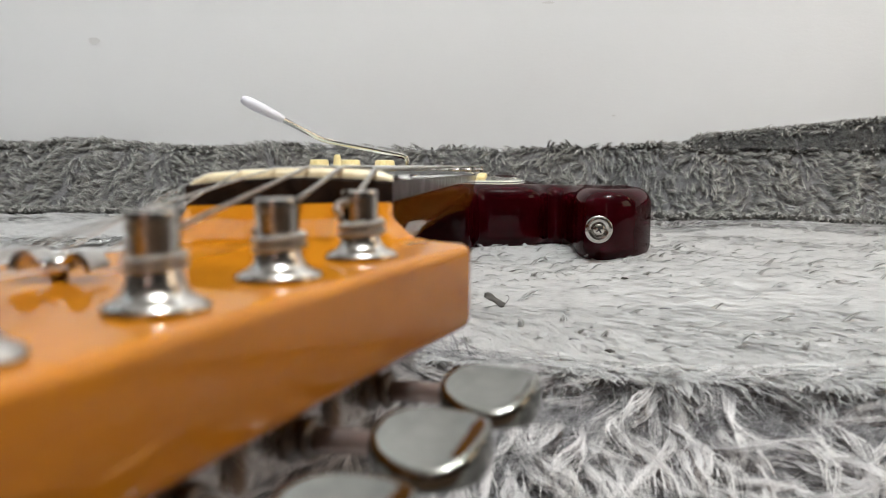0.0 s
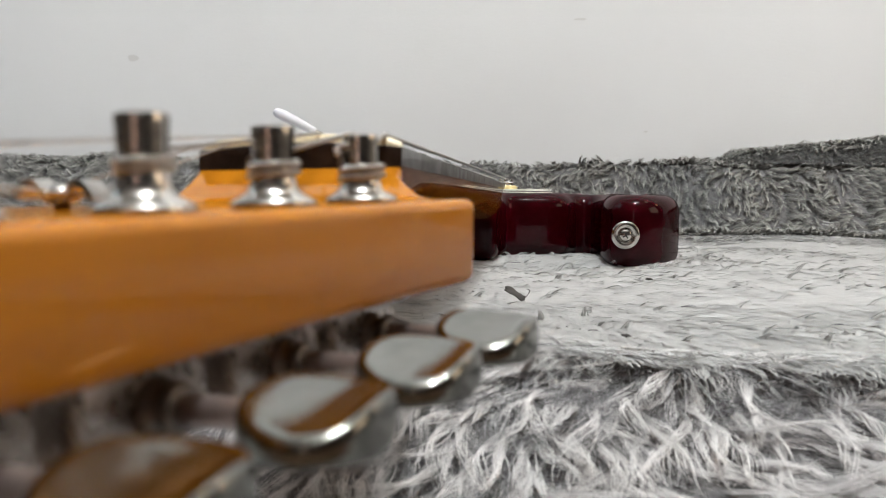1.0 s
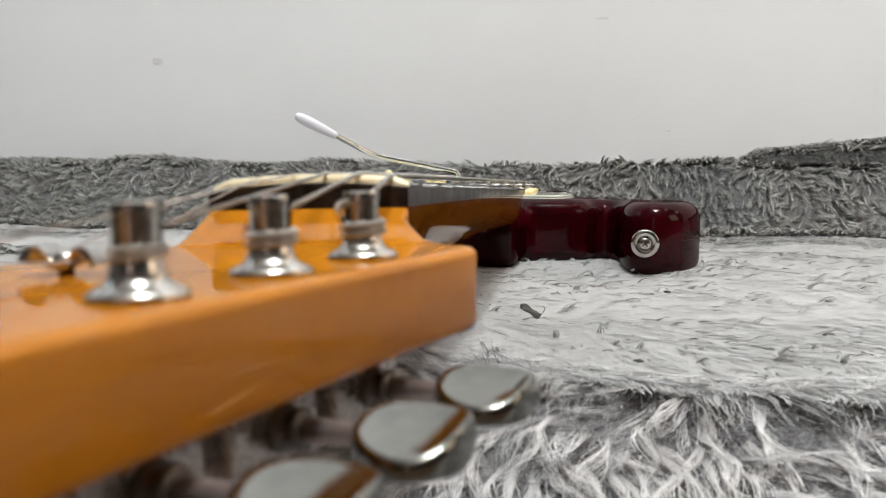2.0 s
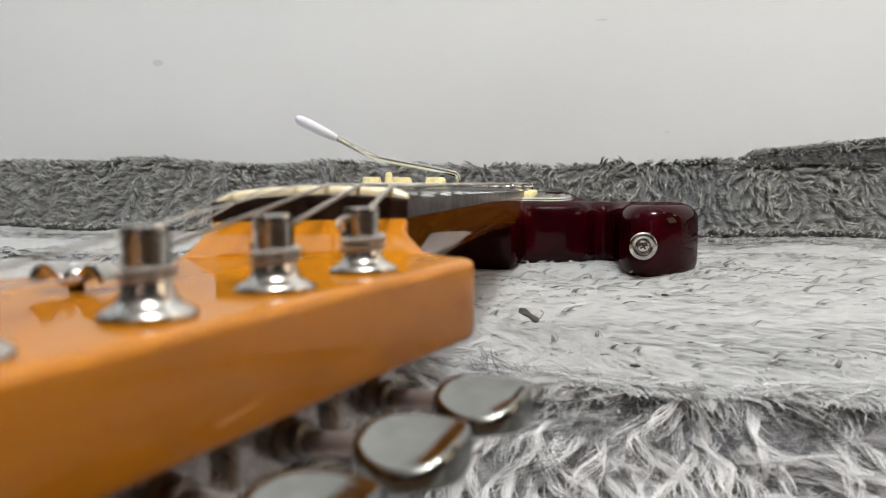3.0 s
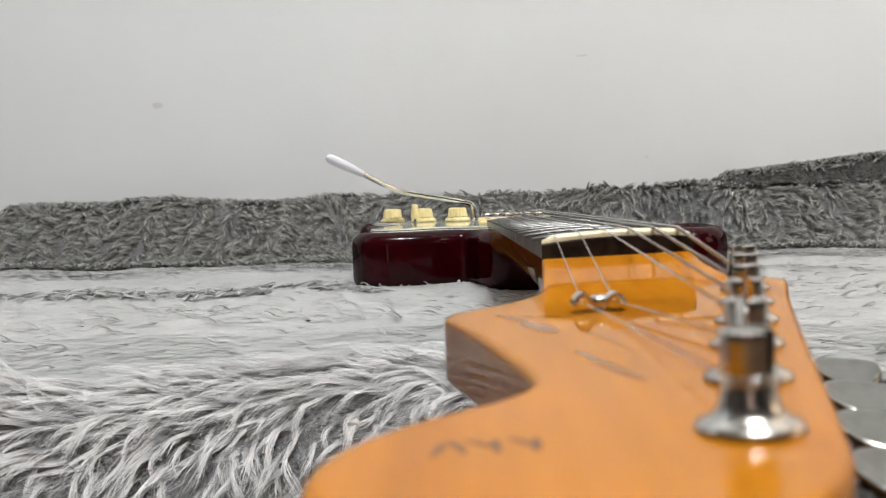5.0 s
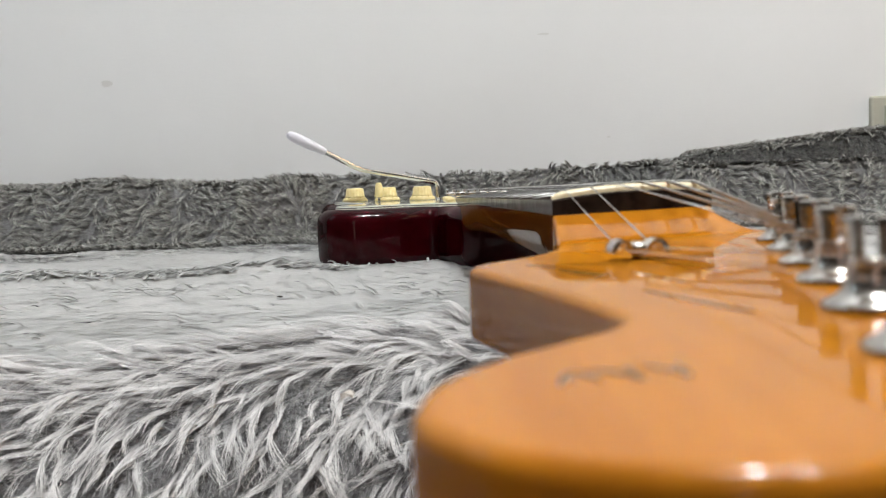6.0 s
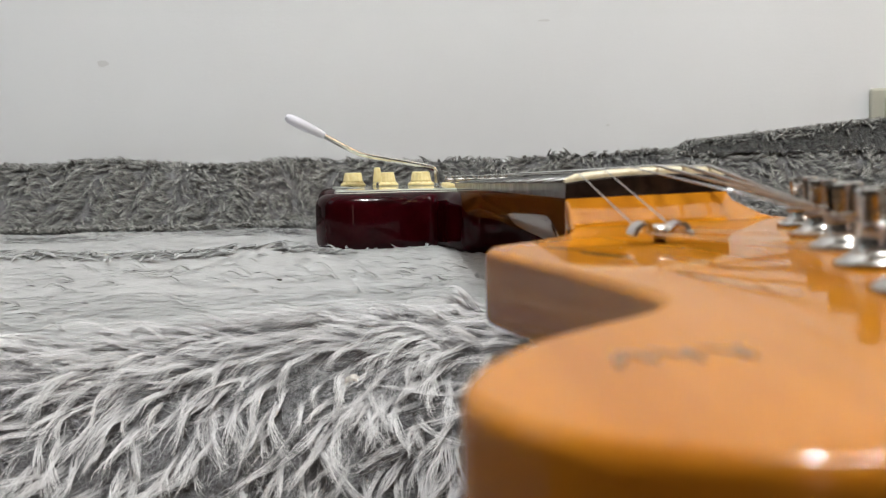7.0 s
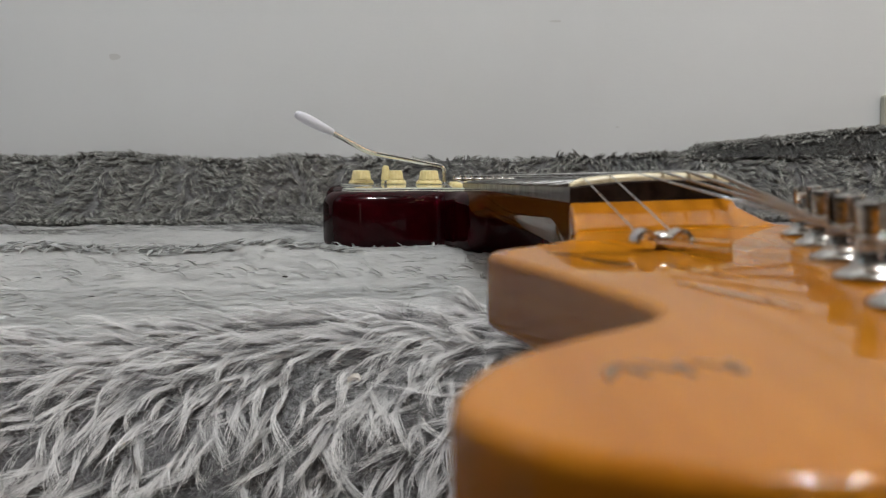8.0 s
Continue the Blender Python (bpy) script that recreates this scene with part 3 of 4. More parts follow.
button = mesh_ob("strap_button", v, f, CHROME, guitar, "nickel strap button on the horn")
button.matrix_local = pose(0.1010, 0.3545, 0.0235, 90, 0, 0)
v, f = lathe([(0.0036, 0.0100), (0.0036, 0.0112), (0.0028, 0.0120), (0.0012, 0.0124)], 24)
mesh_ob("screw_head", v, f, CHROME, button)
# dark bars just proud of the head stand in for the slots' shade
for turn in (35, 125):
    ob = part("slot_shade_bar", box_bm(-0.0021, 0.0021, -0.0004, 0.0004, 0.0110, 0.01255), SCREW_DARK, button)
    ob.rotation_euler = (0, 0, radians(turn))

# ---- tuners ----
POSTS = [(21.5, -51.2), (14.6, -75.2), (7.7, -99.1), (0.8, -123.0), (-6.1, -147.0), (-13.0, -170.9)]
SLOTS = [62, 12, 25, 100, 80, 150]
EDGE_ANGLE = -16.0
LOW = [(0.0052, -0.0002), (0.0055, 0.0003), (0.0053, 0.0008), (0.0045, 0.0012), (0.0037, 0.0016), (0.0032, 0.0022), (0.0029, 0.0031), (0.0027, 0.0042), (0.0025, 0.0050), (0.0027, 0.0058)]


def half_post(side):
    """One jaw of the slotted post."""
    gap = 0.00075
    verts, faces = [], []
    levels = [(0.00262, 0.0056), (0.00266, 0.0072), (0.00274, 0.0090), (0.00280, 0.0098), (0.00275, 0.0101), (0.0024, 0.0103)]
    n = 12
    for r, z in levels:
        a0 = math.asin(gap / r)
        for i in range(n):
            a = a0 + (math.pi - 2 * a0) * i / (n - 1)
            verts.append(Vector((r * math.cos(a), r * math.sin(a) * side, z)))
    for k in range(len(levels) - 1):
        for i in range(n):
            j = (i + 1) % n
            q = (k * n + i, k * n + j, (k + 1) * n + j, (k + 1) * n + i)
            faces.append(q if side > 0 else tuple(reversed(q)))
    top = tuple(range((len(levels) - 1) * n, len(levels) * n))
    faces.append(top if side > 0 else tuple(reversed(top)))
    return verts, faces


def button_mesh():
    """Kidney key: an oval plate, dished along the shaft on both faces, with a crisp rim and a drawn-in waist at the shaft."""
    n, rings = 40, 7
    verts, faces = [], []

    def height(x, k):
        inner, outer = max(0, 0.0088 - x) / 0.0088, max(0, x - 0.0088) / 0.0056
        return 0.0016 + 0.0019 * inner ** 1.5 + 0.0021 * outer ** 4

    def plan(a, k):
        ca, sa = math.cos(a), math.sin(a)
        x = 0.0072 + 0.0072 * k * math.copysign(abs(ca) ** 0.82, ca)
        return x, 0.0087 * k * math.copysign(abs(sa) ** 0.85, sa) * (0.82 + 0.18 * min(1, x / 0.0095))

    rim = [(0.88, 0.97), (0.92, 0.89), (0.955, 0.76), (0.98, 0.58), (0.995, 0.36), (1.0, 0.12)]
    levels = [(0.84 * r / rings, 1) for r in range(1, rings + 1)] + rim + [(k, -z) for k, z in reversed(rim)] + [(0.84 * r / rings, -1) for r in range(rings, 0, -1)]
    for k, side in levels:
        for i in range(n):
            x, y = plan(2 * math.pi * i / n, k)
            verts.append(Vector((x, y, side * height(x, k))))
    for k in range(len(levels) - 1):
        for i in range(n):
            j = (i + 1) % n
            faces.append((k * n + j, k * n + i, (k + 1) * n + i, (k + 1) * n + j))
    faces.append(tuple(range(n)))
    faces.append(tuple(reversed(range((len(levels) - 1) * n, len(levels) * n))))
    return verts, faces


shared = {}


def shared_part(name, key, builder, mat, parent, label=""):
    if key not in shared:
        ob = builder()
        shared[key] = ob.data
        ob.parent = parent
    else:
        ob = new(name, shared[key])
        ob.parent = parent
    if label:
        ob["label"] = label
    return ob


def tuner(px, py, slot, lean):
    face = twist(Vector((px, py, FACE)))
    depth = FACE - BACK
    house = shared_part("tuner", "house", lambda: part("tuner", box_bm(-0.0100, 0.0015, -0.0125, 0.0085, -depth - 0.0098, -depth + 0.0002, 0.0014, 3), DARK_METAL, None), DARK_METAL, guitar, "nickel tuning machine under the headstock")
    house.matrix_local = Matrix.Translation(face) @ pose(0, 0, 0, 0, -1.6, EDGE_ANGLE)
    zk = -depth - 0.0054
    shared_part("bushing", "bushing", lambda: mesh_ob("bushing", *lathe(LOW, 32), CHROME), CHROME, house, "flared nickel bushing and post")
    for side in (1, -1):
        ob = shared_part("post_jaw", ("jaw", side), lambda: mesh_ob("post_jaw", *half_post(side), CHROME), CHROME, house)
        ob.data.set_sharp_from_angle(angle=radians(45))
        ob.rotation_euler = (0, 0, radians(slot))
    ob = shared_part("collar", "collar", lambda: mesh_ob("collar", *lathe([(0.0030, 0), (0.0032, 0.0004), (0.0032, 0.0012), (0.0022, 0.0015), (0.0022, 0.0026), (0.0028, 0.0029), (0.0028, 0.0036), (0.0019, 0.0040)], 24), COLLAR), COLLAR, house)
    ob.matrix_local = pose(0.0012, -0.0012, zk, 0, 90, 0)
    ob = shared_part("shaft", "shaft", lambda: mesh_ob("shaft", *lathe([(0.0016, 0), (0.0016, 0.0090), (0.0021, 0.0100)], 20), SHAFT), SHAFT, house)
    ob.matrix_local = pose(0.0045, -0.0012, zk, 0, 90, 0)
    ob = shared_part("key", "key", lambda: mesh_ob("key", *button_mesh(), KEYMETAL), KEYMETAL, house, "dished oval nickel tuning key")
    ob.matrix_local = pose(0.0131, -0.0012, zk, lean, 0, 0)
    for y in (-0.0165, 0.0125):
        ob = shared_part("mounting_tab", "tab", lambda: mesh_ob("mounting_tab", *lathe([(0.0036, 0), (0.0036, 0.001), (0.0020, 0.0022), (0.0008, 0.0024)], 16), DARK_METAL), DARK_METAL, house)
        ob.matrix_local = pose(0.0, y * 0.8, -depth + 0.0002, 180, 0, 0)
    return house


for (px, py), slot, lean in zip(POSTS, SLOTS, (10, 11, 9, 10, 9, 9)):
    tuner(px * mm, py * mm, slot, lean)

# ---- strings ----
GAUGES = [0.00054, 0.00047, 0.00036, 0.00021, 0.00017, 0.00014]
TURNS = [2.3, 2.3, 2.3, 3.2, 3.4, 3.4]
TREE = Vector((-0.0148, -0.0730))
for k, g in enumerate(GAUGES):
    x_nut = 0.0172 - 0.00688 * k
    x_br = 0.0260 - 0.0104 * k
    post = Vector((POSTS[k][0] * mm, POSTS[k][1] * mm))
    nz = board_z(x_nut) + 0.0019 + g * 0.4
    pts = [twist(Vector((x_br, 0.652, 0.0562))), twist(Vector((x_nut, -0.0005, nz))), twist(Vector((x_nut, -0.0022, nz)))]
    wrap_z = FACE + 0.0050
    ray = Vector((post.x - x_nut, post.y + 0.002))
    side = Vector((-ray.y, ray.x)).normalized()
    r_post = 0.00258 + g
    end = post - side * r_post
    if k >= 4:
        y_t = TREE.y
        x_t = TREE.x + (0.0033 if k == 4 else -0.0033)
        pts.append(twist(Vector((x_t, y_t, FACE + 0.0019))))
    pts.append(twist(Vector((end.x, end.y, wrap_z + 0.0010))))
    a0 = math.atan2(-side.y, -side.x)
    turns = TURNS[k]
    pitch = 2 * g + 0.00012
    steps = int(turns * 20)
    for i in range(1, steps + 1):
        a = a0 - 2 * math.pi * turns * i / steps
        z = wrap_z + 0.0010 - pitch * turns * i / steps
        pts.append(twist(Vector((post.x + r_post * math.cos(a), post.y + r_post * math.sin(a), z))))
    v, f, u = tube(pts, g, 8)
    mesh_ob("string", v, f, WOUND if k < 3 else STEEL, guitar, "wound nickel string" if k < 3 else "plain steel string", uvs=u)
# stub of the low string turned over its post
p1 = Vector((POSTS[0][0] * mm, POSTS[0][1] * mm))
pts = [twist(Vector((p1.x - 0.0021 + 0.0012 * math.cos(a), p1.y - 0.0020 + 0.0008 * math.cos(a), FACE + 0.0078 + 0.0008 * math.sin(a)))) for a in [0.2 + 0.35 * i for i in range(12)]]
v, f, u = tube(pts, 0.00055, 8)
mesh_ob("string_end", v, f, WOUND, guitar, uvs=u)

# butterfly string tree
base = twist(Vector((TREE.x, TREE.y, FACE)))
tree_profile = [(-0.0066, 0.0014), (-0.0062, 0.0024), (-0.0050, 0.0034), (-0.0036, 0.0034), (-0.0024, 0.0025), (-0.0014, 0.0015), (0.0, 0.0012), (0.0014, 0.0015), (0.0024, 0.0025), (0.0036, 0.0034), (0.0050, 0.0034), (0.0062, 0.0024), (0.0066, 0.0014)]
tp = spline([(x, z, 0) for x, z in tree_profile], 3, closed=False)
verts, faces = [], []
for i, p in enumerate(tp):
    d = (tp[min(i + 1, len(tp) - 1)] - tp[max(i - 1, 0)]).normalized()
    nrm = Vector((-d.y, d.x)) * 0.00045
    wid = 0.0022 + 0.0006 * abs(p.x) / 0.0066
    for sx, sy in ((1, -1), (1, 1), (-1, 1), (-1, -1)):
        verts.append(base + Vector((p.x * 0.78 + nrm.x * sx, sy * wid, p.y + nrm.y * sx)))
for i in range(len(tp) - 1):
    for q in range(4):
        r = (q + 1) % 4
        faces.append((i * 4 + q, i * 4 + r, i * 4 + 4 + r, i * 4 + 4 + q))
faces += [(0, 1, 2, 3), tuple(reversed(range((len(tp) - 1) * 4, len(tp) * 4)))]
tree = mesh_ob("string_tree", verts, faces, CHROME, guitar, "nickel butterfly string tree")
tree.data.set_sharp_from_angle(angle=radians(40))
v, f = lathe([(0.0011, 0), (0.0011, 0.0015), (0.0024, 0.0017), (0.0025, 0.0022), (0.0018, 0.0031), (0.0008, 0.0034)], 18, base)
mesh_ob("tree_screw", v, f, CHROME, tree)


# ---- decals: plain shapes ----
def decal(name, outline, mat, label=""):
    v, f = prism([Vector((x * mm, y * mm)) for x, y in outline], [(FACE + 0.00001, 0), (FACE + 0.00008, 0.00002)], twist)
    return mesh_ob(name, v, f, mat, headstock, label, smooth=False)


def blob(cx, cy, rx, ry, turn, n=18, wob=0.2):
    out = []
    for i in range(n):
        a = 2 * math.pi * i / n
        k = 1 + wob * math.sin(3 * a + cx) * 0.5
        x, y = rx * k * math.cos(a), ry * k * math.sin(a)
        out.append((cx + x * math.cos(turn) - y * math.sin(turn), cy + x * math.sin(turn) + y * math.cos(turn)))
    return out


decal("logo_shape", blob(-28.5, -92, 2.0, 8.5, 0.30), INK, "worn dark logo shape")
decal("logo_shape", blob(-33, -77, 0.7, 6, 0.5), INK)
decal("logo_shape", blob(-27, -77, 0.5, 7, 1.2), GOLD_INK)
decal("logo_shape", blob(-21.5, -133, 1.0, 13, 0.25), INK)
decal("logo_shape", blob(-18.5, -108, 0.45, 14, 0.2), GOLD_INK)
for cx, tilt_ in ((-40.4, -0.5), (-38.6, 0.1), (-36.2, 0.5), (-35.0, -0.2), (-32.2, 0.4), (-31.2, -0.3)):
    decal("decal_bar", blob(cx * 1.065 - 1.3, -172 + tilt_ * 1.2, 0.55, 2.6, 0.25 + tilt_, wob=0.2), BAR, "dark decal bars")


# ---- plush cover ----
def wave_noise(seed, waves, low, high):
    r = np.random.RandomState(seed)
    k = np.exp(r.uniform(np.log(low), np.log(high), waves))
    a = r.uniform(0, 2 * np.pi, waves)
    ph = r.uniform(0, 2 * np.pi, waves)

    def fn(x, y):
        out = np.zeros_like(x)
        for i in range(waves):
            out += np.sin(k[i] * (np.cos(a[i]) * x + np.sin(a[i]) * y) + ph[i])
        return out / math.sqrt(waves)
    return fn


def step(t):
    t = np.clip(t, 0, 1)
    return t * t * (3 - 2 * t)


lump = wave_noise(3, 10, 14, 60)
swirl = wave_noise(5, 8, 18, 70)
fine = wave_noise(7, 12, 80, 260)
sway = wave_noise(11, 8, 6, 25)


def bank_foot(x):
    """Foot of the plush bank against the wall, pushed back behind the guitar's body."""
    body = step((0.255 - np.abs(x + 0.008)) / 0.10)
    return 0.742 - 0.12 * np.clip(x - 0.2, 0, None) + 0.066 * body


def lip_line(x):
    """Where the plush turns down over the front."""
    return 0.062 + 0.030 * np.exp(-((x + 0.10) / 0.12) ** 2) + 0.006 * sway(x, x * 0.3)


def surface(x, y):
    """Height of the plush backing."""
    z = 0.0045 + 0.0020 * lump(x, y)
    lip = lip_line(x)
    t = np.clip((lip - y) / 0.15, 0, 1.2)
    drop = 0.165 * (1 - np.cos(np.clip(t, 0, 1) * np.pi)) / 2
    drop = np.where(y < lip, np.maximum(drop, np.clip((lip - y), 0, None) * 0.95 - 0.012 * (1 - np.exp(-(lip - y) / 0.02))), 0)
    drop = np.minimum(np.where(y < lip, drop, 0) + 0.005 * step((lip - y) / 0.008) * step(x / 0.05), 0.162)
    z = z - drop
    foot = bank_foot(x)
    rise = step((y - foot) / 0.055)
    end = step((x + 0.625) / 0.04)
    z = z + rise * (0.066 + 0.002 * lump(x * 1.3 + 2, y) + 0.006 * step(x / 0.2) * (1 - step((x - 0.20) / 0.06))) * end
    ridge = 0.005 * np.exp(-((y - 0.395 - 0.04 * x) / 0.02) ** 2) * step((-0.10 - x) / 0.06)
    hollow = 0.0015 * np.exp(-(((x) / 0.17) ** 4 + ((y - 0.57) / 0.23) ** 4))
    return z + ridge - hollow


def grid_mesh(name, fn, x0, x1, nx, y0, y1, ny, mat, parent, label="", shear=0.0):
    xs, ys_ = np.linspace(x0, x1, nx), np.linspace(y0, y1, ny)
    gx, gy = np.meshgrid(xs, ys_)
    gy = gy + shear * gx
    gz = fn(gx, gy)
    co = np.stack([gx, gy, gz], -1).reshape(-1, 3)
    i, j = np.meshgrid(np.arange(nx - 1), np.arange(ny - 1))
    a = (j * nx + i).ravel()
    quads = np.stack([a, a + 1, a + 1 + nx, a + nx], -1)
    return mesh_ob(name, co.tolist(), quads.tolist(), mat, parent, label)


def hair_mesh(name, root, normal, way, length, width, lift, bend, tone, segs, mat, parent, seed, clump=None, pull=0.0, label="", curl=0.0, turn=0.9, hug=0.8):
    """Tapered ribbons: roots, surface normals, combing directions, and how much each stands up and curls."""
    r = np.random.RandomState(seed)
    n = len(root)
    side = np.cross(way, normal)
    side /= np.linalg.norm(side, axis=1, keepdims=True) + 1e-9
    roll = r.uniform(-turn, turn, n)[:, None]
    flat = side * np.cos(roll) + normal * np.sin(roll)
    rings = []
    uv = []
    for s in range(segs + 1):
        t = s / segs
        along = t * (1 - 0.15 * t)
        up = lift * (t - 0.75 * t * t)
        off = way * (length * along)[:, None] + normal * (length * up)[:, None] + side * (length * bend * t * t)[:, None]
        p = root + off
        wave = (curl * length * t * np.sin(4.6 * t + tone * 6.28))[:, None]
        p = p + side * wave
        if clump is not None:
            q = clump["root"] + clump["way"] * (length * along)[:, None] + clump["normal"] * (length * clump["lift"] * (t - 0.75 * t * t))[:, None] + clump["side"] * (length * clump["bend"] * t * t)[:, None]
            q = q + clump["side"] * wave
            k = pull * t ** hug
            p = p * (1 - k) + q * k
        w = (width * (1 - 0.9 * t ** 1.5) * 0.5)[:, None]
        rings.append(np.stack([p - flat * w, p + flat * w], 1))
        uv.append(np.stack([np.stack([tone, np.full(n, t)], -1)] * 2, 1))
    co = np.stack(rings, 1).reshape(-1, 3)
    uv = np.stack(uv, 1).reshape(-1, 2)
    base = (np.arange(n) * (segs + 1) * 2)[:, None]
    k = np.arange(segs)[None, :] * 2
    a = (base + k).ravel()
    quads = np.stack([a, a + 1, a + 3, a + 2], -1)
    me = bpy.data.meshes.new(name)
    me.vertices.add(len(co))
    me.vertices.foreach_set("co", co.astype(np.float32).ravel())
    me.loops.add(quads.size)
    me.loops.foreach_set("vertex_index", quads.astype(np.int32).ravel())
    me.polygons.add(len(quads))
    me.polygons.foreach_set("loop_start", (np.arange(len(quads)) * 4).astype(np.int32))
    me.polygons.foreach_set("loop_total", np.full(len(quads), 4, dtype=np.int32))
    me.update(calc_edges=True)
    layer = me.uv_layers.new(name="UVMap")
    layer.data.foreach_set("uv", uv[quads.ravel()].astype(np.float32).ravel())
    me.materials.append(mat)
    me.shade_smooth()
    ob = new(name, me)
    ob.parent = parent
    tagged(ob, label, kind="stuff")
    return ob


def slopes(fn, x, y):
    e = 0.002
    dx = (fn(x + e, y) - fn(x - e, y)) / (2 * e)
    dy = (fn(x, y + e) - fn(x, y - e)) / (2 * e)
    nrm = np.stack([-dx, -dy, np.ones_like(x)], -1)
    nrm /= np.linalg.norm(nrm, axis=1, keepdims=True)
    return nrm


def comb(nrm, ang):
    """A direction in the surface, from its angle in plan."""
    w = np.stack([np.cos(ang), np.sin(ang), np.zeros_like(ang)], -1)
    w -= nrm * np.sum(w * nrm, 1, keepdims=True)
    return w / (np.linalg.norm(w, axis=1, keepdims=True) + 1e-9)


def front_angle(x, y):
    """Combing: sideways at the lip, then down the front; it fans out to the right."""
    down = step((lip_line(x) + 0.006 - y) / 0.034)
    left = math.pi + 0.15 + (math.pi / 2 - 0.42) * down
    right = math.pi * 1.5 + 0.35 - 0.9 * (1 - down)
    k = step((x + 0.02) / 0.10)
    return left * (1 - k) + right * k + swirl(x, y) * (0.16 + 0.54 * k) + (0.08 + 0.12 * k) * fine(x, y)


def locks(name, count, x0, x1, y0, y1, fn, angle_fn, hairs, length, width, spread, lift, mat, parent, seed, segs=5, pull=0.75, label="", curl=0.0, shear=0.0, turn=0.9, hug=0.8, bow=0.22, edge=None):
    r = np.random.RandomState(seed)
    cx, cy = r.uniform(x0, x1, count), r.uniform(y0, y1, count)
    cy = cy + shear * cx + (edge(cx) if edge else 0)
    cz = fn(cx, cy)
    nrm = slopes(fn, cx, cy)
    way = comb(nrm, angle_fn(cx, cy) + r.normal(0, 0.18, count))
    ln = length * r.uniform(0.65, 1.25, count)
    lf = lift * r.uniform(0.5, 1.5, count)
    bd = r.normal(0, bow, count)
    tn = r.uniform(0, 1, count)
    side = np.cross(way, nrm)
    rep = lambda a: np.repeat(a, hairs, axis=0)
    n = count * hairs
    jit = r.normal(0, spread, (n, 2))
    hx, hy = rep(cx) + jit[:, 0], rep(cy) + jit[:, 1]
    root = np.stack([hx, hy, fn(hx, hy)], -1)
    clump = {"root": rep(np.stack([cx, cy, cz], -1)), "way": rep(way), "normal": rep(nrm), "side": rep(side), "lift": rep(lf), "bend": rep(bd)}
    hl = rep(ln) * r.uniform(0.8, 1.1, n)
    return hair_mesh(name, root, rep(nrm), rep(way), hl, width * r.uniform(0.6, 1.3, n), rep(lf) + r.normal(0, 0.06, n), rep(bd) + r.normal(0, 0.1, n), np.clip(rep(tn) + r.normal(0, 0.12, n), 0, 1), segs, mat, parent, seed + 1, clump, pull, label, curl, turn, hug)


cover = new("plush_cover")
tagged(cover, "grey long-pile plush cover with pale tips spread under the guitar", "plush cover")
grid_mesh("backing", surface, -1.2, 1.1, 230, -0.19, 0.865, 200, BACKING, cover)
grid_mesh("dense_nap", lambda x, y: surface(x, y) + 0.0005, -1.0, 0.95, 300, 0.07, 0.60, 90, NAP, cover, "dense pale base of the brushed plush")

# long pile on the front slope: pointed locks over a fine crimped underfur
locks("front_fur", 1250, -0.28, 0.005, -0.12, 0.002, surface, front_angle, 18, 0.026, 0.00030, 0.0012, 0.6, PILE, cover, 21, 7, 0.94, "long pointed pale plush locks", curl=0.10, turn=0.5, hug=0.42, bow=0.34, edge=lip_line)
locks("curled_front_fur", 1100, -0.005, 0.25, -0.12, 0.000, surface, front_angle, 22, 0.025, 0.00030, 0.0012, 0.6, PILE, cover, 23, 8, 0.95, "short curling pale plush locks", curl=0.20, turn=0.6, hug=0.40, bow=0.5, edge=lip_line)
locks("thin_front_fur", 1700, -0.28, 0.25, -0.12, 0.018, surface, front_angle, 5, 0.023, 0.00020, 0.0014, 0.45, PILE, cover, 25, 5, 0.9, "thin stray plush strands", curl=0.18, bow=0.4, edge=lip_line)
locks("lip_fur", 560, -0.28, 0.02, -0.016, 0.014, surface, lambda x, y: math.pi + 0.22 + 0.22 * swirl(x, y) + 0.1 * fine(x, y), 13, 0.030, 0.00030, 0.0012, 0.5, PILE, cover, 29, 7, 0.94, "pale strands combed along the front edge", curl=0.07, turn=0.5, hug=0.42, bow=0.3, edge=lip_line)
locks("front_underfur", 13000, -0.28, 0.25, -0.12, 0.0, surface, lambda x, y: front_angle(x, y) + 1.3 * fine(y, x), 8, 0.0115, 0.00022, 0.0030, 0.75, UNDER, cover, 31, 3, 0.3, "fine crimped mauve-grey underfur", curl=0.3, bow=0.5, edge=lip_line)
locks("pressed_tuft", 20, -0.050, -0.036, 0.068, 0.094, surface, lambda x, y: math.pi * 0.80 + 0.3 * fine(x, y), 24, 0.0165, 0.00030, 0.0014, 1.25, PILE, cover, 27, 6, 0.9, "pale tuft pushed up beside the headstock", curl=0.06, turn=0.5, hug=0.6)


def top_angle(x, y):
    near = step((0.22 - y) / 0.12)
    side = step((x + 0.02) / 0.06)
    left = math.pi + 0.1
    right = 2 * math.pi - 0.65 - 0.70 * near
    return left * (1 - side) + right * side + 0.45 * swirl(x, y) + 0.35 * fine(x, y)


locks("near_top_fur", 7000, -0.28, 0.28, 0.060, 0.20, surface, top_angle, 9, 0.016, 0.00075, 0.0026, 0.12, TOPPILE, cover, 41, 3, 0.35, "brushed pale plush", curl=0.06, turn=0.25)
locks("top_fur", 16000, -0.62, 0.56, 0.18, 0.50, surface, top_angle, 6, 0.0095, 0.0010, 0.0026, 0.24, TOPPILE, cover, 46, 2, 0.35, turn=0.2)
locks("far_top_fur", 10000, -0.90, 0.80, 0.45, 0.738, surface, top_angle, 6, 0.011, 0.0014, 0.0032, 0.26, TOPPILE, cover, 51, 2, 0.35, turn=0.2)
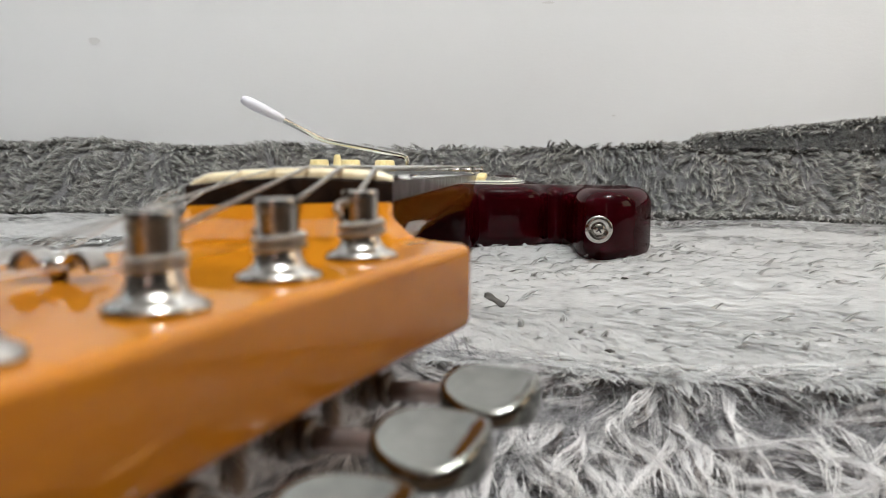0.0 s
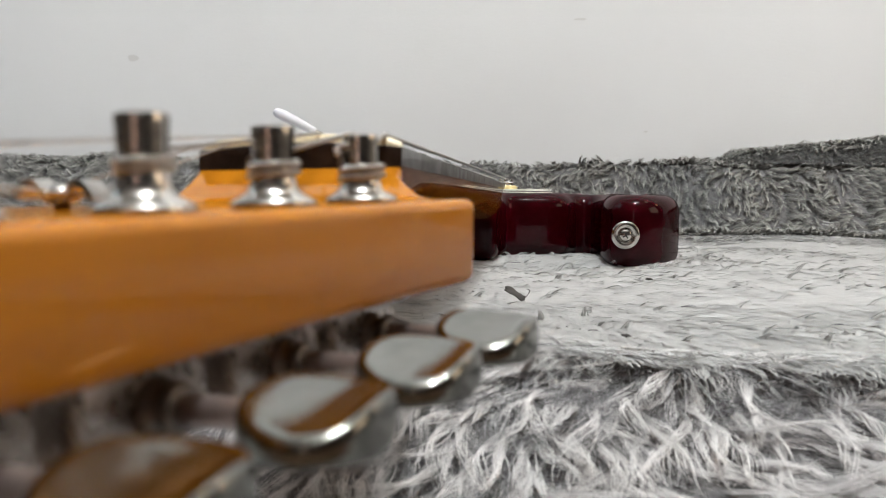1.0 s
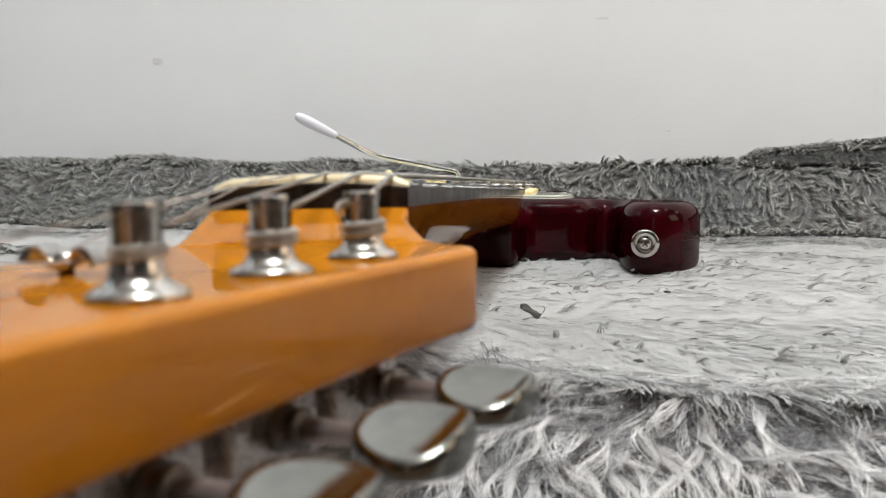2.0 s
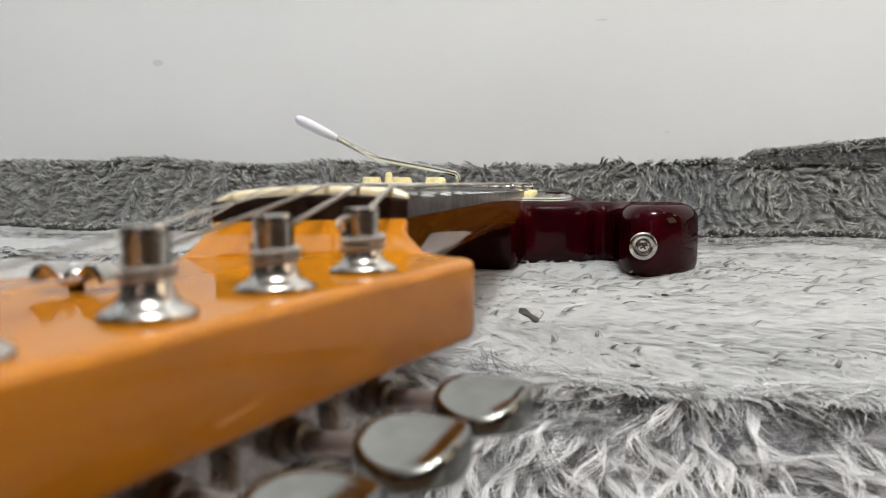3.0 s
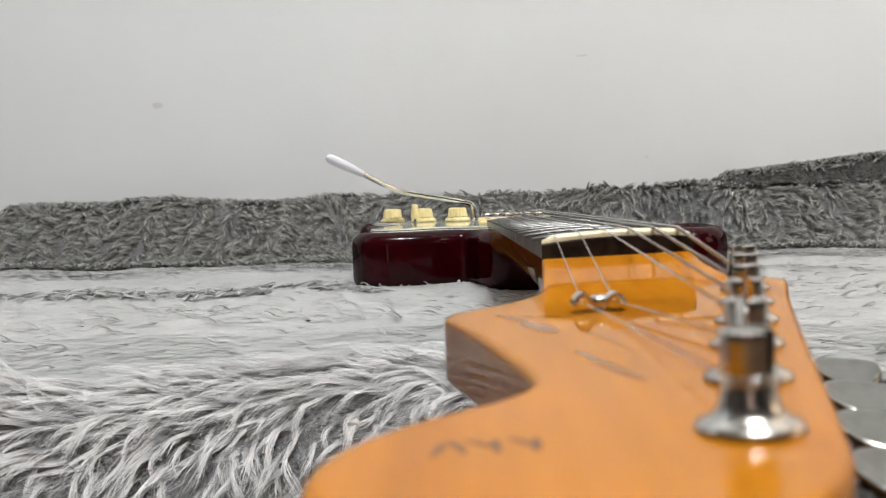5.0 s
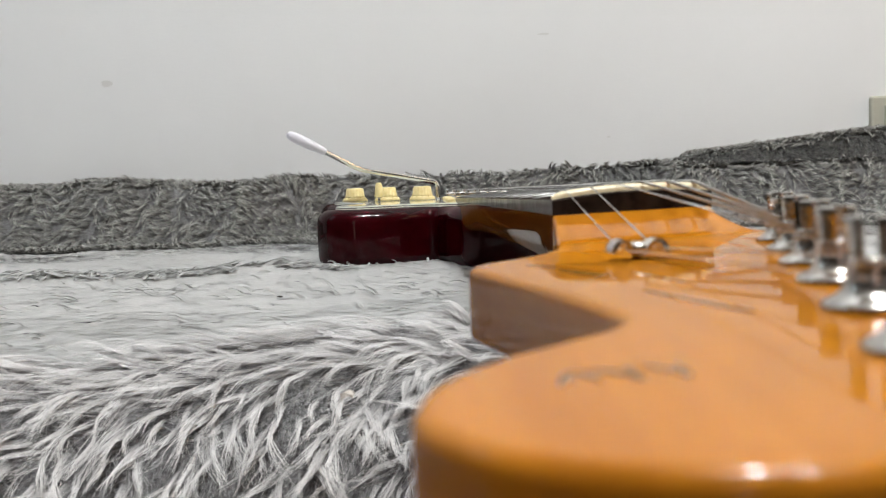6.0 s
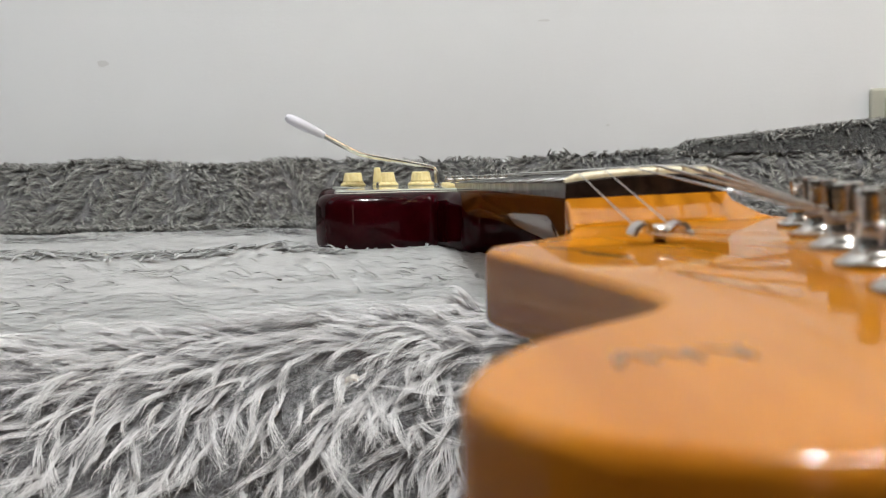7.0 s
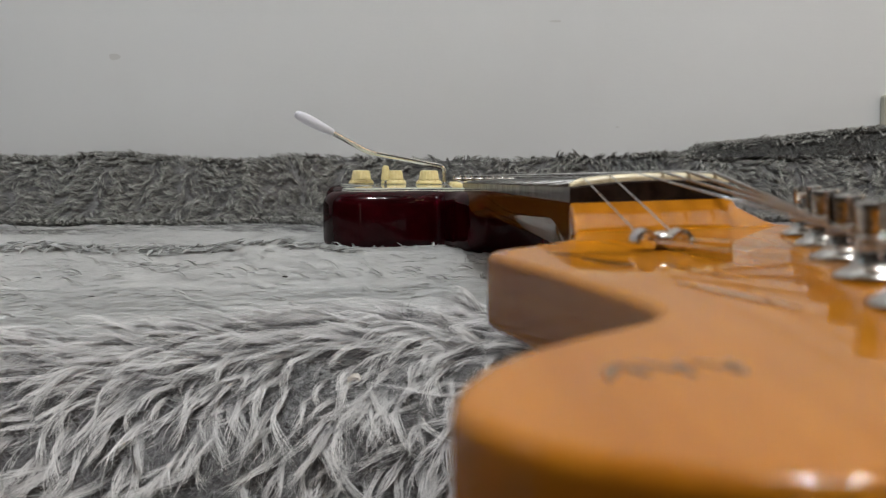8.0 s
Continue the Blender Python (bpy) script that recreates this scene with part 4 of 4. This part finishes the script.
locks("ledge_fur", 900, 0.0, 0.25, -0.001, 0.016, surface, lambda x, y: -0.45 + 0.5 * swirl(x, y) + 0.3 * fine(x, y), 10, 0.016, 0.0004, 0.0016, 0.22, TOPPILE, cover, 56, 4, 0.7, "soft pale edge of the brushed plush", curl=0.1, bow=0.3, edge=lip_line)
# dark strands laid on top stand in for shaded gaps in the pile
locks("gap_shade_fur", 95, -0.34, 0.34, 0.085, 0.46, surface, top_angle, 8, 0.0075, 0.00042, 0.0011, 0.4, UNDER, cover, 57, 3, 0.85, "short dark strands painting the shade where the pile parts", curl=0.1, bow=0.4)
locks("standing_fur", 230, -0.30, 0.34, 0.095, 0.44, surface, top_angle, 10, 0.011, 0.0004, 0.0009, 0.9, TOPPILE, cover, 58, 4, 0.9, "short pale tufts standing out of the brushed plush", curl=0.1, bow=0.4)


def body_front(x):
    """The guitar body's front outline, where the pile stands up against it."""
    return np.interp(x, [-0.134, -0.11, -0.095, -0.067, -0.047, -0.03, 0.03, 0.055, 0.07, 0.09, 0.10, 0.115, 0.128, 0.142], [0.45, 0.42, 0.42, 0.428, 0.442, 0.405, 0.425, 0.43, 0.44, 0.385, 0.352, 0.350, 0.362, 0.392])


locks("edge_fur", 70, -0.134, 0.142, -0.009, -0.001, surface, lambda x, y: math.pi / 2 + 1.0 * swirl(x * 3, y * 3), 9, 0.0062, 0.0004, 0.0010, 1.0, TOPPILE, cover, 59, 4, 0.85, "pile standing up against the body", curl=0.1, bow=0.4, edge=body_front)
locks("crease_fur", 260, -0.42, -0.11, 0.382, 0.402, surface, lambda x, y: -0.35 + 0.4 * fine(x, y), 10, 0.016, 0.0009, 0.0022, 0.5, TOPPILE, cover, 53, 3, 0.85, "raised crease of plush", shear=0.04, bow=0.4)
for x0, x1, y0, y1, n in ((-1.19, -0.27, -0.17, 0.20, 1500), (-1.19, -0.60, 0.18, 0.62, 1200), (0.24, 1.09, -0.17, 0.20, 1400), (0.54, 1.09, 0.18, 0.78, 1200)):
    locks("outer_fur", n, x0, x1, y0, y1, surface, top_angle, 5, 0.024, 0.0032, 0.008, 0.22, TOPPILE, cover, 55 + n, 2, 0.3, turn=0.25)


def bank_angle(x, y):
    return math.pi * 1.5 + np.where(x < -0.1, -1.0, 0.1) + 0.8 * swirl(x * 1.5, y * 1.5) + 0.9 * fine(x, y)


locks("bank_fur", 19000, -0.80, 0.72, 0.715, 0.865, surface, bank_angle, 8, 0.0130, 0.0008, 0.0016, 1.15, BANK_SHADE_PILE, cover, 61, 3, 0.93, "upright plush on the bank, greyed for its shade")


# second layer of plush lying on the bank
def fold_edge(x):
    return 0.792 - 0.16 * (x - 0.25)


def fold(x, y):
    edge = fold_edge(x)
    rise = np.sin(np.clip((y - edge) / 0.022, 0, 1) * math.pi / 2)
    high = 0.010 * step((x - 0.236) / 0.02) + 0.013 * np.clip((x - 0.25) / 0.13, 0, 1) + 0.007 * np.clip((x - 0.38) / 0.1, 0, 1.5)
    return 0.0745 + high * rise + 0.0012 * lump(x, y)


flap = new("plush_flap")
tagged(flap, "folded layer of grey plush lying on the bank", "plush fold")
grid_mesh("flap_backing", fold, 0.245, 0.75, 90, 0.830, 0.985, 60, BACKING, flap, shear=-0.16)
locks("flap_fur", 5000, 0.245, 0.70, 0.852, 0.96, fold, bank_angle, 7, 0.013, 0.0008, 0.0019, 1.0, BANK_SHADE_PILE, flap, 71, 3, 0.93, shear=-0.16)
locks("flap_front_fur", 2600, 0.245, 0.72, 0.830, 0.854, fold, lambda x, y: math.pi * 1.5 + 0.9 * swirl(x * 2, y) + 0.6 * fine(x, y), 8, 0.009, 0.0007, 0.0016, 0.7, FOLD_SHADE, flap, 73, 3, 0.9, "turned edge of the fold, darkened for the shadow band", shear=-0.16, bow=0.4)
locks("flap_fringe", 330, 0.240, 0.72, 0.846, 0.856, fold, lambda x, y: math.pi * 1.5 + 1.2 * swirl(x * 3, y), 12, 0.013, 0.0007, 0.0014, 1.1, BANK_SHADE_PILE, flap, 75, 3, 0.93, "pale tufts along the fold", shear=-0.16, bow=0.5)

# scraps caught in the pile
bm = bmesh.new()
rows = []
for i in range(6):
    t = i / 5
    rows.append([bm.verts.new((-0.0801 + 0.0042 * t + random.uniform(-0.0004, 0.0004), 0.0180 + 0.0012 * math.sin(5 * t + 2 * k), 0.0018 + 0.0016 * t * t + 0.0010 * math.sin(4 * t) + (0.0012 - 0.0006 * t) * (k - 1) + random.uniform(-0.0003, 0.0003))) for k in range(3)])
quads = [bm.faces.new((rows[i][k], rows[i + 1][k], rows[i + 1][k + 1], rows[i][k + 1])) for i in range(5) for k in range(2)]
bmesh.ops.solidify(bm, geom=quads, thickness=0.0003)
tagged(part("paper_scrap", bm, SCRAP, None), "tiny beige paper scrap caught in the plush", "scrap")

# a dry bit of leaf with a curled thread
bit = new("leaf_bit")
bit.matrix_world = pose(0.0412, 0.156, 0.0100, 32, 0, -12)
tagged(bit, "crumpled dark green bit of dry leaf on the plush", "leaf bit")
verts, faces = [], []
for i in range(9):
    t = i / 8
    half = 0.0019 * math.sin(math.pi * (0.12 + 0.80 * t)) ** 0.7 * (1 + 0.25 * math.sin(9 * t))
    for k in range(-2, 3):
        u = k / 2
        verts.append(Vector((-0.0036 + 0.0075 * t, half * u + 0.0006 * math.sin(5 * t), 0.0020 * (1 - t) + 0.0013 * abs(u) * math.cos(4 * t) + 0.0003 * math.sin(7 * t + 3 * u))))
for i in range(8):
    for k in range(4):
        faces.append((i * 5 + k, i * 5 + k + 1, i * 5 + k + 6, i * 5 + k + 5))
blade = mesh_ob("blade", verts, faces, GRIT, bit)
thick = blade.modifiers.new("thick", "SOLIDIFY")
thick.thickness = 0.00025
v, f, u = tube([Vector((0.0036 + 0.0022 * math.sin(0.42 * i), -0.0035 + 0.0009 * i, 0.0005 + 0.0018 * math.sin(0.4 * i))) for i in range(8)], [0.00013] * 8, 6)
mesh_ob("stalk", v, f, GRIT, bit)

for x, y, s in ((0.10, 0.24, 0.0010), (-0.129, 0.218, 0.0010), (0.075, 0.075, 0.0009)):
    bm = bmesh.new()
    bmesh.ops.create_icosphere(bm, subdivisions=2, radius=s)
    for v_ in bm.verts:
        v_.co = Vector((x, y, 0.009)) + Vector((v_.co.x * 1.6, v_.co.y, v_.co.z * 0.55)) * random.uniform(0.5, 1.3)
    tagged(part("grit_speck", bm, GRIT, None), "tiny dark speck lying on the plush", "speck", group="specks on the plush")
